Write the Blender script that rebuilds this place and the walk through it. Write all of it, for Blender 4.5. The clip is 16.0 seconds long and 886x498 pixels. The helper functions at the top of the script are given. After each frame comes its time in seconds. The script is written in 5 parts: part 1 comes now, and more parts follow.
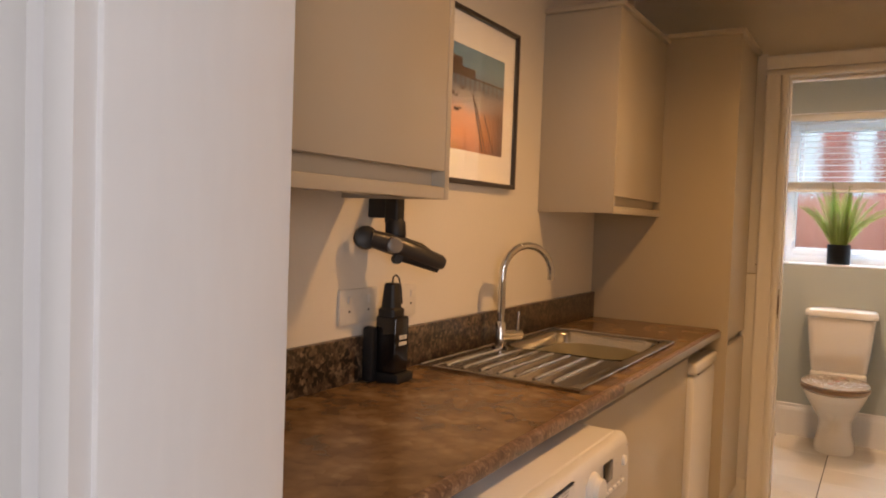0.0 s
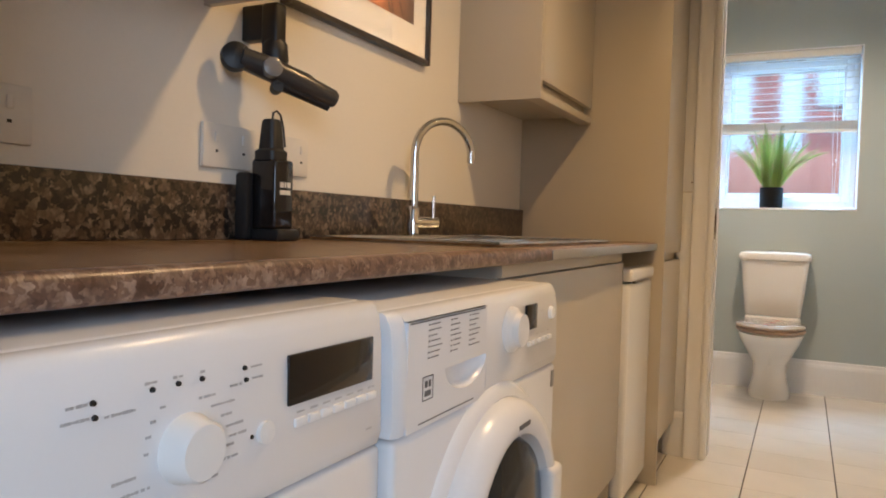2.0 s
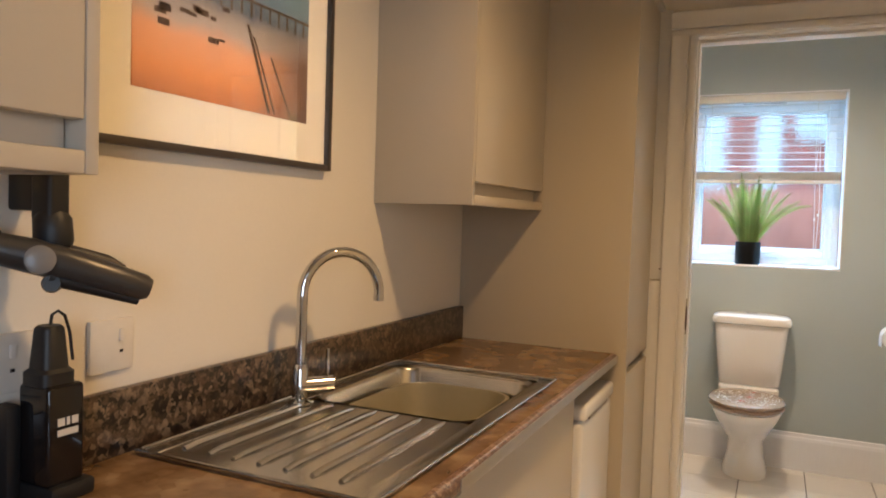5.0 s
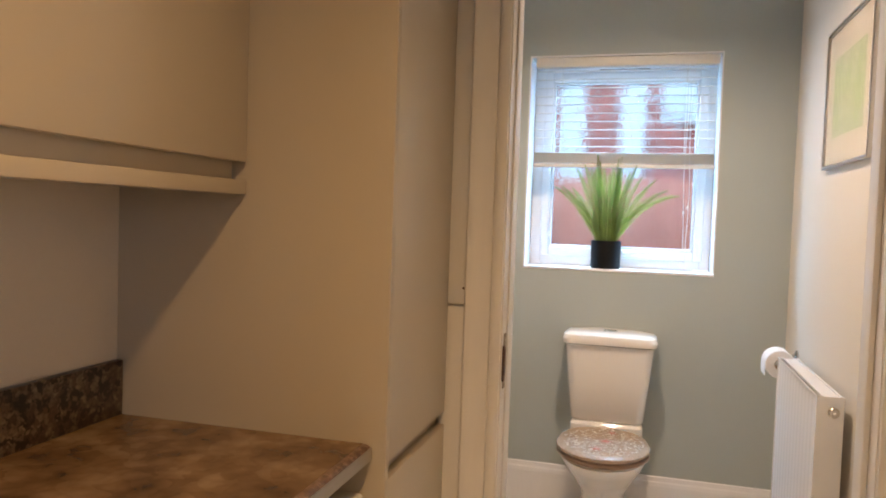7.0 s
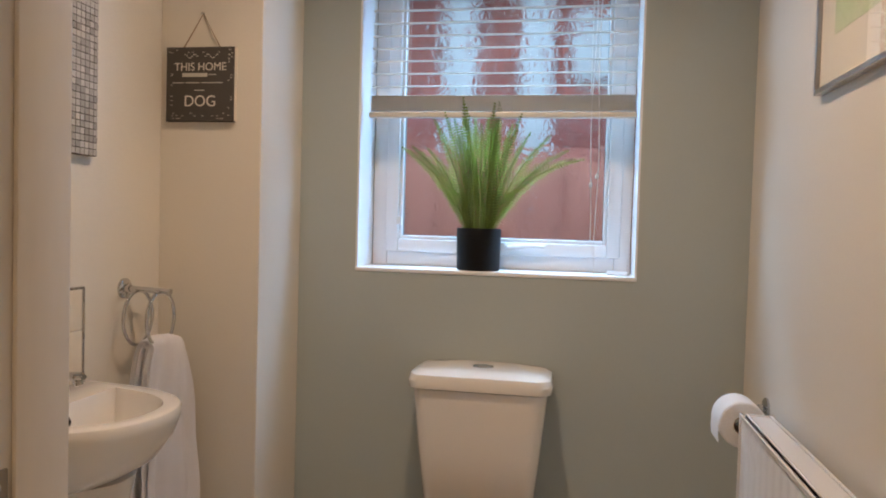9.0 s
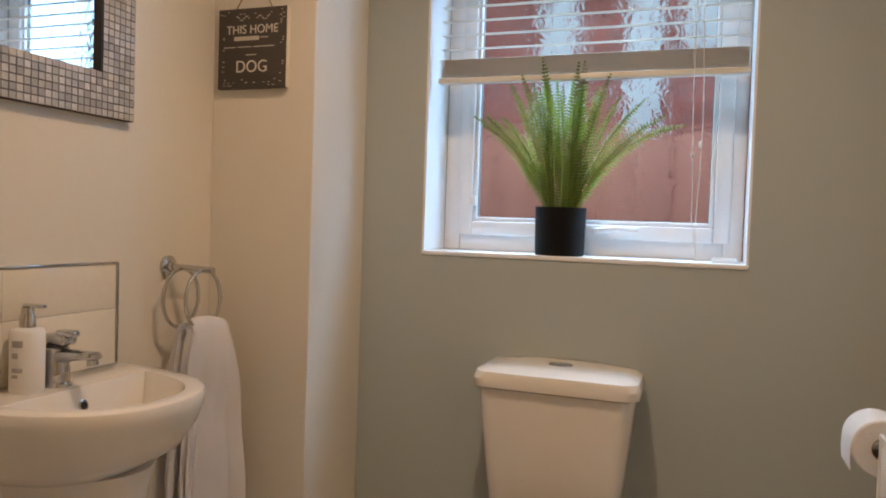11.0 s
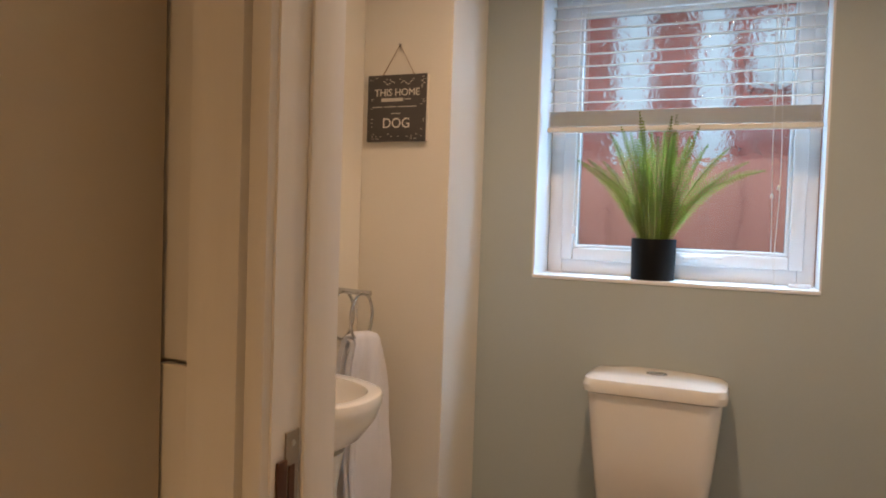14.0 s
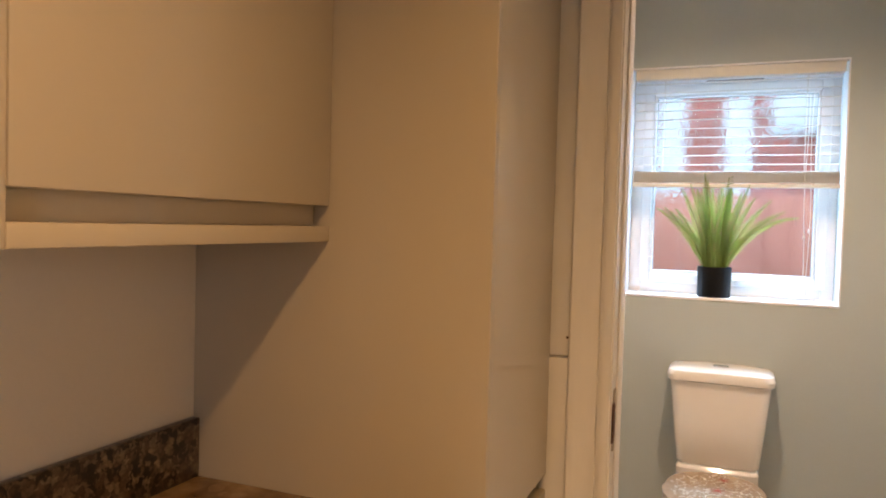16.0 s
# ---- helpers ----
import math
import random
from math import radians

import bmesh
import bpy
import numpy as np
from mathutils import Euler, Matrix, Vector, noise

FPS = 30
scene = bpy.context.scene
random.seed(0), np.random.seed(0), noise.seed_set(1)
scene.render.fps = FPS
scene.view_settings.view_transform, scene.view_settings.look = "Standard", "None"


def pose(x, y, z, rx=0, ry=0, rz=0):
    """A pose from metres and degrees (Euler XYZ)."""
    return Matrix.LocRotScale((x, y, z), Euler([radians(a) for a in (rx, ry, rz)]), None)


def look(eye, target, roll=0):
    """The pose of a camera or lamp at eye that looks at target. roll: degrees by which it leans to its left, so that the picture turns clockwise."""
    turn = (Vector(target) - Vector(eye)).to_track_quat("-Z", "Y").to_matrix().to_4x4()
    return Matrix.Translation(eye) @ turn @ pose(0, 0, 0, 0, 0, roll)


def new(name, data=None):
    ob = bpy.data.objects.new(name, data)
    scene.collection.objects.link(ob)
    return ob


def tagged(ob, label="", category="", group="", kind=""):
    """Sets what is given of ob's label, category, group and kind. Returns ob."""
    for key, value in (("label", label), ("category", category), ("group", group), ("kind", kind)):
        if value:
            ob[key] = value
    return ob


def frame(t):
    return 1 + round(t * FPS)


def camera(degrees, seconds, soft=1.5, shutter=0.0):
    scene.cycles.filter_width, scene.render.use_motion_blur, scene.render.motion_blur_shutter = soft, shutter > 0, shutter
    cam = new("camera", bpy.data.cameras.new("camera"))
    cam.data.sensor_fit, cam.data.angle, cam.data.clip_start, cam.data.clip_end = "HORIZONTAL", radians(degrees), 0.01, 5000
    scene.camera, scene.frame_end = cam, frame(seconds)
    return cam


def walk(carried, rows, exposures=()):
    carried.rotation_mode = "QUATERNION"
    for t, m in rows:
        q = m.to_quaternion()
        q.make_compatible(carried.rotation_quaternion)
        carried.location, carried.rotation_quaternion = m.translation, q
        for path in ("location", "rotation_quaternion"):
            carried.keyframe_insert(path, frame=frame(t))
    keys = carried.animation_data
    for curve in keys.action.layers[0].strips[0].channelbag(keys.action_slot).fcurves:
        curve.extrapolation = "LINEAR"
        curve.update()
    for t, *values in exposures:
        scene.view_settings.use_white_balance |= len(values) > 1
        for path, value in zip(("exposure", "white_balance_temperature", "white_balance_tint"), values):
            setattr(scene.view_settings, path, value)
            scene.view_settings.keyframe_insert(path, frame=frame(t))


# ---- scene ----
cam = camera(62.9, 16.0, soft=1.9)
PATH = [
    (0, (0.081, 0.172, 1.31), (-0.962, 1.877, 1.23), 2.0),
    (0.5, (0.037, 0.326, 1.253), (-0.922, 2.079, 1.172), 1.9),
    (1, (-0.001, 0.451, 1.154), (-0.922, 2.225, 1.084), 1.6),
    (1.5, (-0.003, 0.489, 1.053), (-0.908, 2.272, 0.985), 1.7),
    (2, (0.018, 0.468, 0.952), (-0.873, 2.258, 0.885), 1.7),
    (2.5, (0.033, 0.451, 0.894), (-0.845, 2.247, 0.828), 1.7),
    (3, (0.028, 0.465, 0.928), (-0.837, 2.267, 0.862), 1.7),
    (3.5, (-0.01, 0.506, 1.078), (-0.859, 2.315, 1.005), 1.7),
    (3.7, (-0.042, 0.538, 1.151), (-0.886, 2.35, 1.077), 1.8),
    (5.8, (-0.03, 1.312, 1.327), (-0.845, 3.136, 1.236), 1.7),
    (6, (-0.038, 1.419, 1.326), (-0.826, 3.255, 1.236), 1.8),
    (6.5, (-0.021, 1.699, 1.306), (-0.693, 3.581, 1.217), 1.9),
    (7, (-0.013, 2.014, 1.324), (-0.544, 3.94, 1.236), 1.9),
    (7.5, (0.008, 2.345, 1.308), (-0.43, 4.295, 1.223), 1.9),
    (8, (0.041, 2.68, 1.314), (-0.319, 4.646, 1.232), 1.9),
    (8.2, (0.076, 2.804, 1.302), (-0.274, 4.771, 1.225), 1.6),
    (10.3, (0.146, 3.51, 1.22), (-0.336, 5.45, 1.155), 1.8),
    (10.5, (0.164, 3.505, 1.214), (-0.377, 5.429, 1.145), 1.9),
    (11, (0.182, 3.481, 1.19), (-0.491, 5.363, 1.119), 1.9),
    (11.5, (0.19, 3.471, 1.105), (-0.585, 5.314, 1.051), 1.8),
    (12, (0.183, 3.458, 1.036), (-0.604, 5.296, 0.986), 1.9),
    (12.5, (0.184, 3.421, 0.974), (-0.603, 5.259, 0.929), 1.9),
    (13, (0.201, 3.351, 0.993), (-0.589, 5.187, 0.939), 1.9),
    (13.5, (0.191, 3.236, 1.161), (-0.613, 5.066, 1.087), 1.8),
    (14, (0.109, 3.077, 1.274), (-0.678, 4.914, 1.198), 1.9),
    (14.5, (0.051, 2.862, 1.333), (-0.728, 4.702, 1.265), 1.5),
    (15, (0.025, 2.608, 1.389), (-0.74, 4.455, 1.318), 1.7),
    (15.5, (-0.019, 2.383, 1.392), (-0.778, 4.232, 1.322), 1.6),
    (16, (-0.092, 2.161, 1.39), (-0.843, 4.013, 1.32), 1.6),
]
EXPOSURES = [(0.0, -0.3, 7700, 20), (0.7, -0.1, 6800, 16), (1.5, 0.1, 5550, 5), (2.5, -0.05, 5700, 7), (3.6, 0.05, 5800, 6), (6.0, -0.08, 5900, 10), (7.0, -0.1, 6000, 12), (8.0, -0.55, 6000, 13),
             (10.3, -0.98, 6750, 15), (11.0, -0.98, 6850, 15), (12.5, -0.76, 6800, 14), (13.2, -0.76, 6750, 14), (14.0, -0.8, 6850, 16), (15.0, -0.52, 6850, 16), (16.0, 0.0, 6650, 15)]
walk(cam, [(t, look(eye, target, roll)) for t, eye, target, roll in PATH], EXPOSURES)

# ---- world, large lights ----
world = bpy.data.worlds.new("sky")
scene.world = world
world.use_nodes = True
_n = world.node_tree.nodes
_sky = _n.new("ShaderNodeTexSky")
_sky.sky_type, _sky.sun_disc = "NISHITA", False
_sky.sun_elevation, _sky.sun_rotation = radians(38), radians(20)
world.node_tree.links.new(_sky.outputs[0], _n["Background"].inputs[0])
_n["Background"].inputs[1].default_value = 0.05


def lamp(name, kind, m, energy, color, **size):
    data = bpy.data.lights.new(name, kind)
    data.energy, data.color = energy, color
    if kind == "AREA":
        data.shape, data.size, data.size_y = "RECTANGLE", size["w"], size["h"]
    elif kind == "SUN":
        data.angle = radians(size["angle"])
    else:
        data.shadow_soft_size = size["r"]
    if kind == "SPOT":
        data.spot_size, data.spot_blend = radians(size["cone"]), size["blend"]
    ob = new(name, data)
    ob.matrix_world = m
    return ob


lamp("sun", "SUN", look((2.0, 4.0, 8.0), (0.2, 7.0, 1.0)), 0.5, (1.0, 0.95, 0.88), angle=12.0)
lamp("utility_lamp", "SPOT", pose(0.0, 2.12, 2.37), 84, (1.0, 0.575, 0.23), r=0.06, cone=150, blend=0.9)
lamp("toilet_lamp", "SPOT", pose(-0.15, 4.45, 2.37), 86, (1.0, 0.71, 0.47), r=0.05, cone=160, blend=0.9)
# sky light that reaches the toilet window from above and from both sides
lamp("sky_above_window", "AREA", look((-0.13, 6.15, 3.0), (-0.13, 4.6, 0.6)), 250, (0.42, 0.71, 1.0), w=1.6, h=0.9)
lamp("sky_beside_window", "AREA", look((1.75, 6.45, 2.1), (-0.9, 4.7, 1.1)), 90, (0.27, 0.58, 1.0), w=1.2, h=1.8)
lamp("sky_beside_window", "AREA", look((-2.0, 6.45, 2.1), (0.5, 4.7, 1.0)), 90, (0.38, 0.68, 1.0), w=1.2, h=1.8)
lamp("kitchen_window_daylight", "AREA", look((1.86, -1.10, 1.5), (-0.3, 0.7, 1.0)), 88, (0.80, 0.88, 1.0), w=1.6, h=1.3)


# ---- materials ----
def mat(name, base, rough=0.5, metal=0.0, vary=0.06, scale=3.0, fine=60.0, bump=0.02, fine_vary=0.05, spec=0.5, coat=0.0, tint=None, stretch=None):
    """A painted or solid surface: broad blotches, fine grain and a light relief."""
    m = bpy.data.materials.new(name)
    m.use_nodes = True
    nt, b = m.node_tree, m.node_tree.nodes["Principled BSDF"]
    L = nt.links.new
    co = nt.nodes.new("ShaderNodeTexCoord")
    mp = nt.nodes.new("ShaderNodeMapping")
    if stretch:
        mp.inputs["Scale"].default_value = stretch
    L(co.outputs["Object"], mp.inputs[0])
    big, small = nt.nodes.new("ShaderNodeTexNoise"), nt.nodes.new("ShaderNodeTexNoise")
    big.inputs["Scale"].default_value, small.inputs["Scale"].default_value = scale, fine
    big.inputs["Detail"].default_value = small.inputs["Detail"].default_value = 4
    for n in (big, small):
        L(mp.outputs[0], n.inputs["Vector"])
    ramp = nt.nodes.new("ShaderNodeMix")
    ramp.data_type = "RGBA"
    lo = tint or tuple(c * (1 - 2.2 * vary) for c in base)
    ramp.inputs["A"].default_value, ramp.inputs["B"].default_value = (*lo, 1), (*[min(1, c * (1 + vary)) for c in base], 1)
    L(big.outputs[0], ramp.inputs["Factor"])
    grain = nt.nodes.new("ShaderNodeMix")
    grain.data_type, grain.blend_type = "RGBA", "MULTIPLY"
    grain.inputs["Factor"].default_value = 1.0
    rg = nt.nodes.new("ShaderNodeMapRange")
    rg.inputs["To Min"].default_value, rg.inputs["To Max"].default_value = 1 - 2 * fine_vary, 1.0
    L(small.outputs[0], rg.inputs["Value"])
    L(ramp.outputs["Result"], grain.inputs["A"])
    L(rg.outputs[0], grain.inputs["B"])
    L(grain.outputs["Result"], b.inputs["Base Color"])
    rr = nt.nodes.new("ShaderNodeMapRange")
    rr.inputs["To Min"].default_value, rr.inputs["To Max"].default_value = max(0.02, rough * 0.85), min(1, rough * 1.15)
    L(big.outputs[0], rr.inputs["Value"])
    L(rr.outputs[0], b.inputs["Roughness"])
    if bump:
        bp = nt.nodes.new("ShaderNodeBump")
        bp.inputs["Strength"].default_value, bp.inputs["Distance"].default_value = bump * 10, 0.001
        L(small.outputs[0], bp.inputs["Height"])
        L(bp.outputs[0], b.inputs["Normal"])
    b.inputs["Metallic"].default_value, b.inputs["Specular IOR Level"].default_value = metal, spec
    b.inputs["Coat Weight"].default_value = coat
    return m


def granite(name, dark, mid, light, rough, size, sharp):
    """Printed granite laminate: chips of three colours over a mottled ground."""
    m = bpy.data.materials.new(name)
    m.use_nodes = True
    nt, b = m.node_tree, m.node_tree.nodes["Principled BSDF"]
    L = nt.links.new
    co = nt.nodes.new("ShaderNodeTexCoord")
    warp = nt.nodes.new("ShaderNodeTexNoise")
    warp.inputs["Scale"].default_value, warp.inputs["Detail"].default_value = size * 0.8, 3
    mixv = nt.nodes.new("ShaderNodeMix")
    mixv.data_type = "VECTOR"
    mixv.inputs["Factor"].default_value = 0.03
    L(co.outputs["Object"], warp.inputs["Vector"])
    L(co.outputs["Object"], mixv.inputs["A"])
    L(warp.outputs["Color"], mixv.inputs["B"])
    vor = nt.nodes.new("ShaderNodeTexVoronoi")
    vor.inputs["Scale"].default_value = size
    L(mixv.outputs["Result"], vor.inputs["Vector"])
    spl = nt.nodes.new("ShaderNodeSeparateColor")
    L(vor.outputs["Color"], spl.inputs[0])
    noi = nt.nodes.new("ShaderNodeTexNoise")
    noi.inputs["Scale"].default_value, noi.inputs["Detail"].default_value = size * 0.35, 6
    L(co.outputs["Object"], noi.inputs["Vector"])
    mx = nt.nodes.new("ShaderNodeMix")
    mx.inputs["Factor"].default_value = sharp
    L(noi.outputs[0], mx.inputs["A"])
    L(spl.outputs[0], mx.inputs["B"])
    cr = nt.nodes.new("ShaderNodeValToRGB")
    e = cr.color_ramp.elements
    e[0].position, e[0].color = 0.28, (*dark, 1)
    e[1].position, e[1].color = 0.80, (*light, 1)
    k = e.new(0.52)
    k.color = (*mid, 1)
    L(mx.outputs["Result"], cr.inputs[0])
    edge = nt.nodes.new("ShaderNodeMapRange")
    edge.inputs["From Max"].default_value, edge.inputs["To Min"].default_value = 0.7, 1.1
    edge.inputs["To Max"].default_value = 1.0 - 0.75 * sharp
    L(vor.outputs["Distance"], edge.inputs["Value"])
    mul = nt.nodes.new("ShaderNodeMix")
    mul.data_type, mul.blend_type = "RGBA", "MULTIPLY"
    mul.inputs["Factor"].default_value = 1.0
    L(cr.outputs[0], mul.inputs["A"])
    L(edge.outputs[0], mul.inputs["B"])
    L(mul.outputs["Result"], b.inputs["Base Color"])
    b.inputs["Roughness"].default_value = rough
    bp = nt.nodes.new("ShaderNodeBump")
    bp.inputs["Strength"].default_value, bp.inputs["Distance"].default_value = 0.12, 0.001
    L(noi.outputs[0], bp.inputs["Height"])
    L(bp.outputs[0], b.inputs["Normal"])
    return m


def glass(name, rough, wavy):
    m = bpy.data.materials.new(name)
    m.use_nodes = True
    nt, b = m.node_tree, m.node_tree.nodes["Principled BSDF"]
    b.inputs["Base Color"].default_value = (0.97, 0.98, 0.98, 1)
    b.inputs["Transmission Weight"].default_value, b.inputs["Roughness"].default_value, b.inputs["IOR"].default_value = 1, rough, 1.45
    if wavy:
        co, no, bp = nt.nodes.new("ShaderNodeTexCoord"), nt.nodes.new("ShaderNodeTexNoise"), nt.nodes.new("ShaderNodeBump")
        no.inputs["Scale"].default_value, no.inputs["Detail"].default_value, no.inputs["Distortion"].default_value = 22, 1.5, 2.6
        bp.inputs["Strength"].default_value, bp.inputs["Distance"].default_value = wavy, 0.01
        nt.links.new(co.outputs["Object"], no.inputs["Vector"])
        nt.links.new(no.outputs[0], bp.inputs["Height"])
        nt.links.new(bp.outputs[0], b.inputs["Normal"])
    return m


def vary_by_piece(m, amount):
    """Each piece a little lighter or darker than the next."""
    nt, b = m.node_tree, m.node_tree.nodes["Principled BSDF"]
    src = b.inputs["Base Color"].links[0].from_socket
    inf, rg, mx = nt.nodes.new("ShaderNodeObjectInfo"), nt.nodes.new("ShaderNodeMapRange"), nt.nodes.new("ShaderNodeMix")
    rg.inputs["To Min"].default_value, rg.inputs["To Max"].default_value = 1 - amount, 1 + amount * 0.3
    mx.data_type, mx.blend_type = "RGBA", "MULTIPLY"
    mx.inputs["Factor"].default_value = 1
    nt.links.new(inf.outputs["Random"], rg.inputs["Value"])
    nt.links.new(src, mx.inputs["A"])
    nt.links.new(rg.outputs[0], mx.inputs["B"])
    nt.links.new(mx.outputs["Result"], b.inputs["Base Color"])
    return m


def emit(name, color, power):
    m = bpy.data.materials.new(name)
    m.use_nodes = True
    b = m.node_tree.nodes["Principled BSDF"]
    b.inputs["Emission Color"].default_value, b.inputs["Emission Strength"].default_value = (*color, 1), power
    return m


CREAM = mat("cream_wall_paint", (0.74, 0.70, 0.62), 0.75, vary=0.03, scale=1.5, fine=140, bump=0.03, fine_vary=0.02)
BLUE = mat("blue_grey_wall_paint", (0.42, 0.47, 0.465), 0.62, vary=0.04, scale=1.6, fine=140, bump=0.03, fine_vary=0.02)
WHITE = mat("white_ceiling_paint", (0.80, 0.80, 0.78), 0.85, vary=0.02, fine=120, fine_vary=0.02)
GLOSS = mat("white_gloss_woodwork", (0.80, 0.76, 0.68), 0.33, vary=0.04, scale=2, fine=90, bump=0.02, fine_vary=0.03, stretch=(1, 1, 0.15))
DOORW = mat("white_gloss_door_frame", (0.82, 0.82, 0.83), 0.33, vary=0.03, scale=2, fine=90, bump=0.02, fine_vary=0.03, stretch=(1, 1, 0.15))
UNIT = mat("cashmere_satin_lacquer", (0.50, 0.45, 0.365), 0.38, vary=0.02, scale=2, fine=200, bump=0, fine_vary=0.01, coat=0.2)
UNITDK = mat("cabinet_shadow_gap", (0.12, 0.10, 0.08), 0.6)
TOP = granite("brown_granite_worktop", (0.085, 0.047, 0.023), (0.20, 0.122, 0.062), (0.36, 0.255, 0.15), 0.27, 34, 0.13)
TOPEDGE = granite("brown_granite_edge", (0.09, 0.045, 0.03), (0.21, 0.125, 0.085), (0.42, 0.31, 0.24), 0.33, 120, 0.35)
SPLASH = granite("granite_upstand", (0.012, 0.009, 0.008), (0.105, 0.066, 0.040), (0.24, 0.175, 0.115), 0.28, 92, 0.68)
ALU = mat("brushed_metal_strip", (0.55, 0.53, 0.50), 0.4, 1.0, fine=300, stretch=(1, 0.05, 1))
STEEL = mat("stainless_steel", (0.60, 0.59, 0.57), 0.22, 1.0, vary=0.05, fine=250, bump=0.01, stretch=(1, 0.08, 1))
CHROME = mat("polished_chrome", (0.60, 0.60, 0.60), 0.07, 1.0, vary=0.02, bump=0, fine_vary=0.02)
APPL = mat("white_enamel", (0.80, 0.81, 0.83), 0.25, vary=0.015, scale=2, fine=300, bump=0.004, fine_vary=0.01)
WPLAST = mat("white_plastic", (0.82, 0.82, 0.81), 0.4, vary=0.02, bump=0.004, fine_vary=0.01)
CERAM = mat("white_glazed_ceramic", (0.83, 0.80, 0.75), 0.10, vary=0.02, scale=4, bump=0.003, fine_vary=0.01, coat=0.4)
BLACK = mat("black_plastic", (0.010, 0.010, 0.011), 0.5, vary=0.2, fine=300, bump=0.01)
POTM = mat("matt_black_pot", (0.006, 0.006, 0.0065), 0.6, vary=0.2, fine=300, bump=0.01, spec=0.2)
BLACKGL = mat("black_gloss_screen", (0.010, 0.008, 0.008), 0.08, vary=0.2, bump=0)
SMOKE = mat("smoked_door_glass", (0.022, 0.028, 0.034), 0.10, vary=0.3, bump=0, spec=0.2)
DKGREY = mat("dark_grey_plastic", (0.045, 0.042, 0.04), 0.3, vary=0.15, bump=0.005)
GREYPL = mat("grey_plastic", (0.20, 0.19, 0.18), 0.35, bump=0.005)
INK = mat("grey_print", (0.12, 0.12, 0.13), 0.6)
PALEINK = mat("pale_print", (0.62, 0.59, 0.52), 0.7)
GROUT = mat("dark_grout", (0.035, 0.030, 0.026), 0.9, fine=200, bump=0.05)
TILE = vary_by_piece(mat("cream_floor_tile", (0.80, 0.76, 0.69), 0.22, vary=0.04, scale=6, fine=120, bump=0.01, fine_vary=0.03), 0.08)
WTILE = mat("cream_wall_tile", (0.80, 0.74, 0.62), 0.12, vary=0.02, bump=0.004)
SOCK = mat("aged_white_plastic", (0.70, 0.67, 0.61), 0.45, vary=0.02, bump=0.004)
UPVC = mat("white_upvc", (0.84, 0.86, 0.88), 0.3, vary=0.02, bump=0.003, fine_vary=0.01)
SLAT = mat("cream_blind_slat", (0.76, 0.74, 0.68), 0.45, vary=0.02, bump=0.01)
OBSCURE = glass("obscure_window_glass", 0.04, 0.20)
CLEAR = glass("clear_glass", 0.0, 0)
TUB = mat("translucent_beige_tub", (0.25, 0.225, 0.155), 0.3, vary=0.03)
PAPER = mat("white_tissue", (0.84, 0.84, 0.84), 0.95, fine=200, bump=0.1)
TOWEL = mat("white_terry_cloth", (0.88, 0.87, 0.90), 0.98, vary=0.03, fine=700, bump=0.25, fine_vary=0.08)
LEAF = vary_by_piece(mat("fern_green", (0.30, 0.38, 0.08), 0.45, vary=0.3, scale=14, fine=80, tint=(0.07, 0.13, 0.03)), 0.5)
_lt = LEAF.node_tree
_tr, _mx = _lt.nodes.new("ShaderNodeBsdfTranslucent"), _lt.nodes.new("ShaderNodeMixShader")
_tr.inputs[0].default_value, _mx.inputs[0].default_value = (0.34, 0.44, 0.06, 1), 0.22
_lt.links.new(_lt.nodes["Principled BSDF"].outputs[0], _mx.inputs[1])
_lt.links.new(_tr.outputs[0], _mx.inputs[2])
_lt.links.new(_mx.outputs[0], _lt.nodes["Material Output"].inputs[0])
SOIL = mat("dark_soil", (0.03, 0.02, 0.015), 0.95, bump=0.2)
MOSAIC = vary_by_piece(mat("pearl_mosaic", (0.62, 0.60, 0.57), 0.22, vary=0.12, scale=40, fine=200, bump=0.01, fine_vary=0.1), 0.35)
MOSGROUT = mat("dark_mosaic_grout", (0.10, 0.085, 0.075), 0.9)
MIRROR = mat("mirror_silver", (0.92, 0.92, 0.92), 0.01, 1.0, vary=0.0, bump=0, fine_vary=0)
SLATE = mat("grey_slate_board", (0.085, 0.075, 0.066), 0.7, vary=0.15, scale=10, fine=150, fine_vary=0.15)
TWINE = mat("jute_twine", (0.35, 0.24, 0.14), 0.9, fine=300, bump=0.2)
TWIG = mat("dry_brown_twig", (0.22, 0.14, 0.07), 0.8, vary=0.2, scale=15, bump=0.1)
BUD = mat("dry_beige_bud", (0.50, 0.34, 0.20), 0.75, vary=0.2, scale=30, fine=120, bump=0.15)
FRAME = mat("dark_bronze_frame", (0.055, 0.045, 0.038), 0.35, vary=0.1, bump=0.01)
SILVERF = mat("silver_frame", (0.60, 0.58, 0.56), 0.3, 1.0, vary=0.05)
MOUNT = mat("ivory_mount_card", (0.78, 0.73, 0.64), 0.85, fine=200, bump=0.02)
BRICK = vary_by_piece(mat("red_brick", (0.48, 0.115, 0.075), 0.9, vary=0.15, scale=12, fine=90, bump=0.15, fine_vary=0.15), 0.3)
MORTAR = mat("pale_mortar", (0.45, 0.38, 0.33), 0.95, fine=120, bump=0.1)
FENCE = mat("red_brown_fence", (0.45, 0.135, 0.08), 0.8, vary=0.12, scale=5, fine=60, stretch=(1, 1, 0.1), bump=0.08)
RENDERW = mat("white_render", (0.48, 0.42, 0.38), 0.9, vary=0.04, fine=80, bump=0.1)
PAVE = mat("grey_paving", (0.25, 0.24, 0.22), 0.9, vary=0.1, fine=60, bump=0.1)
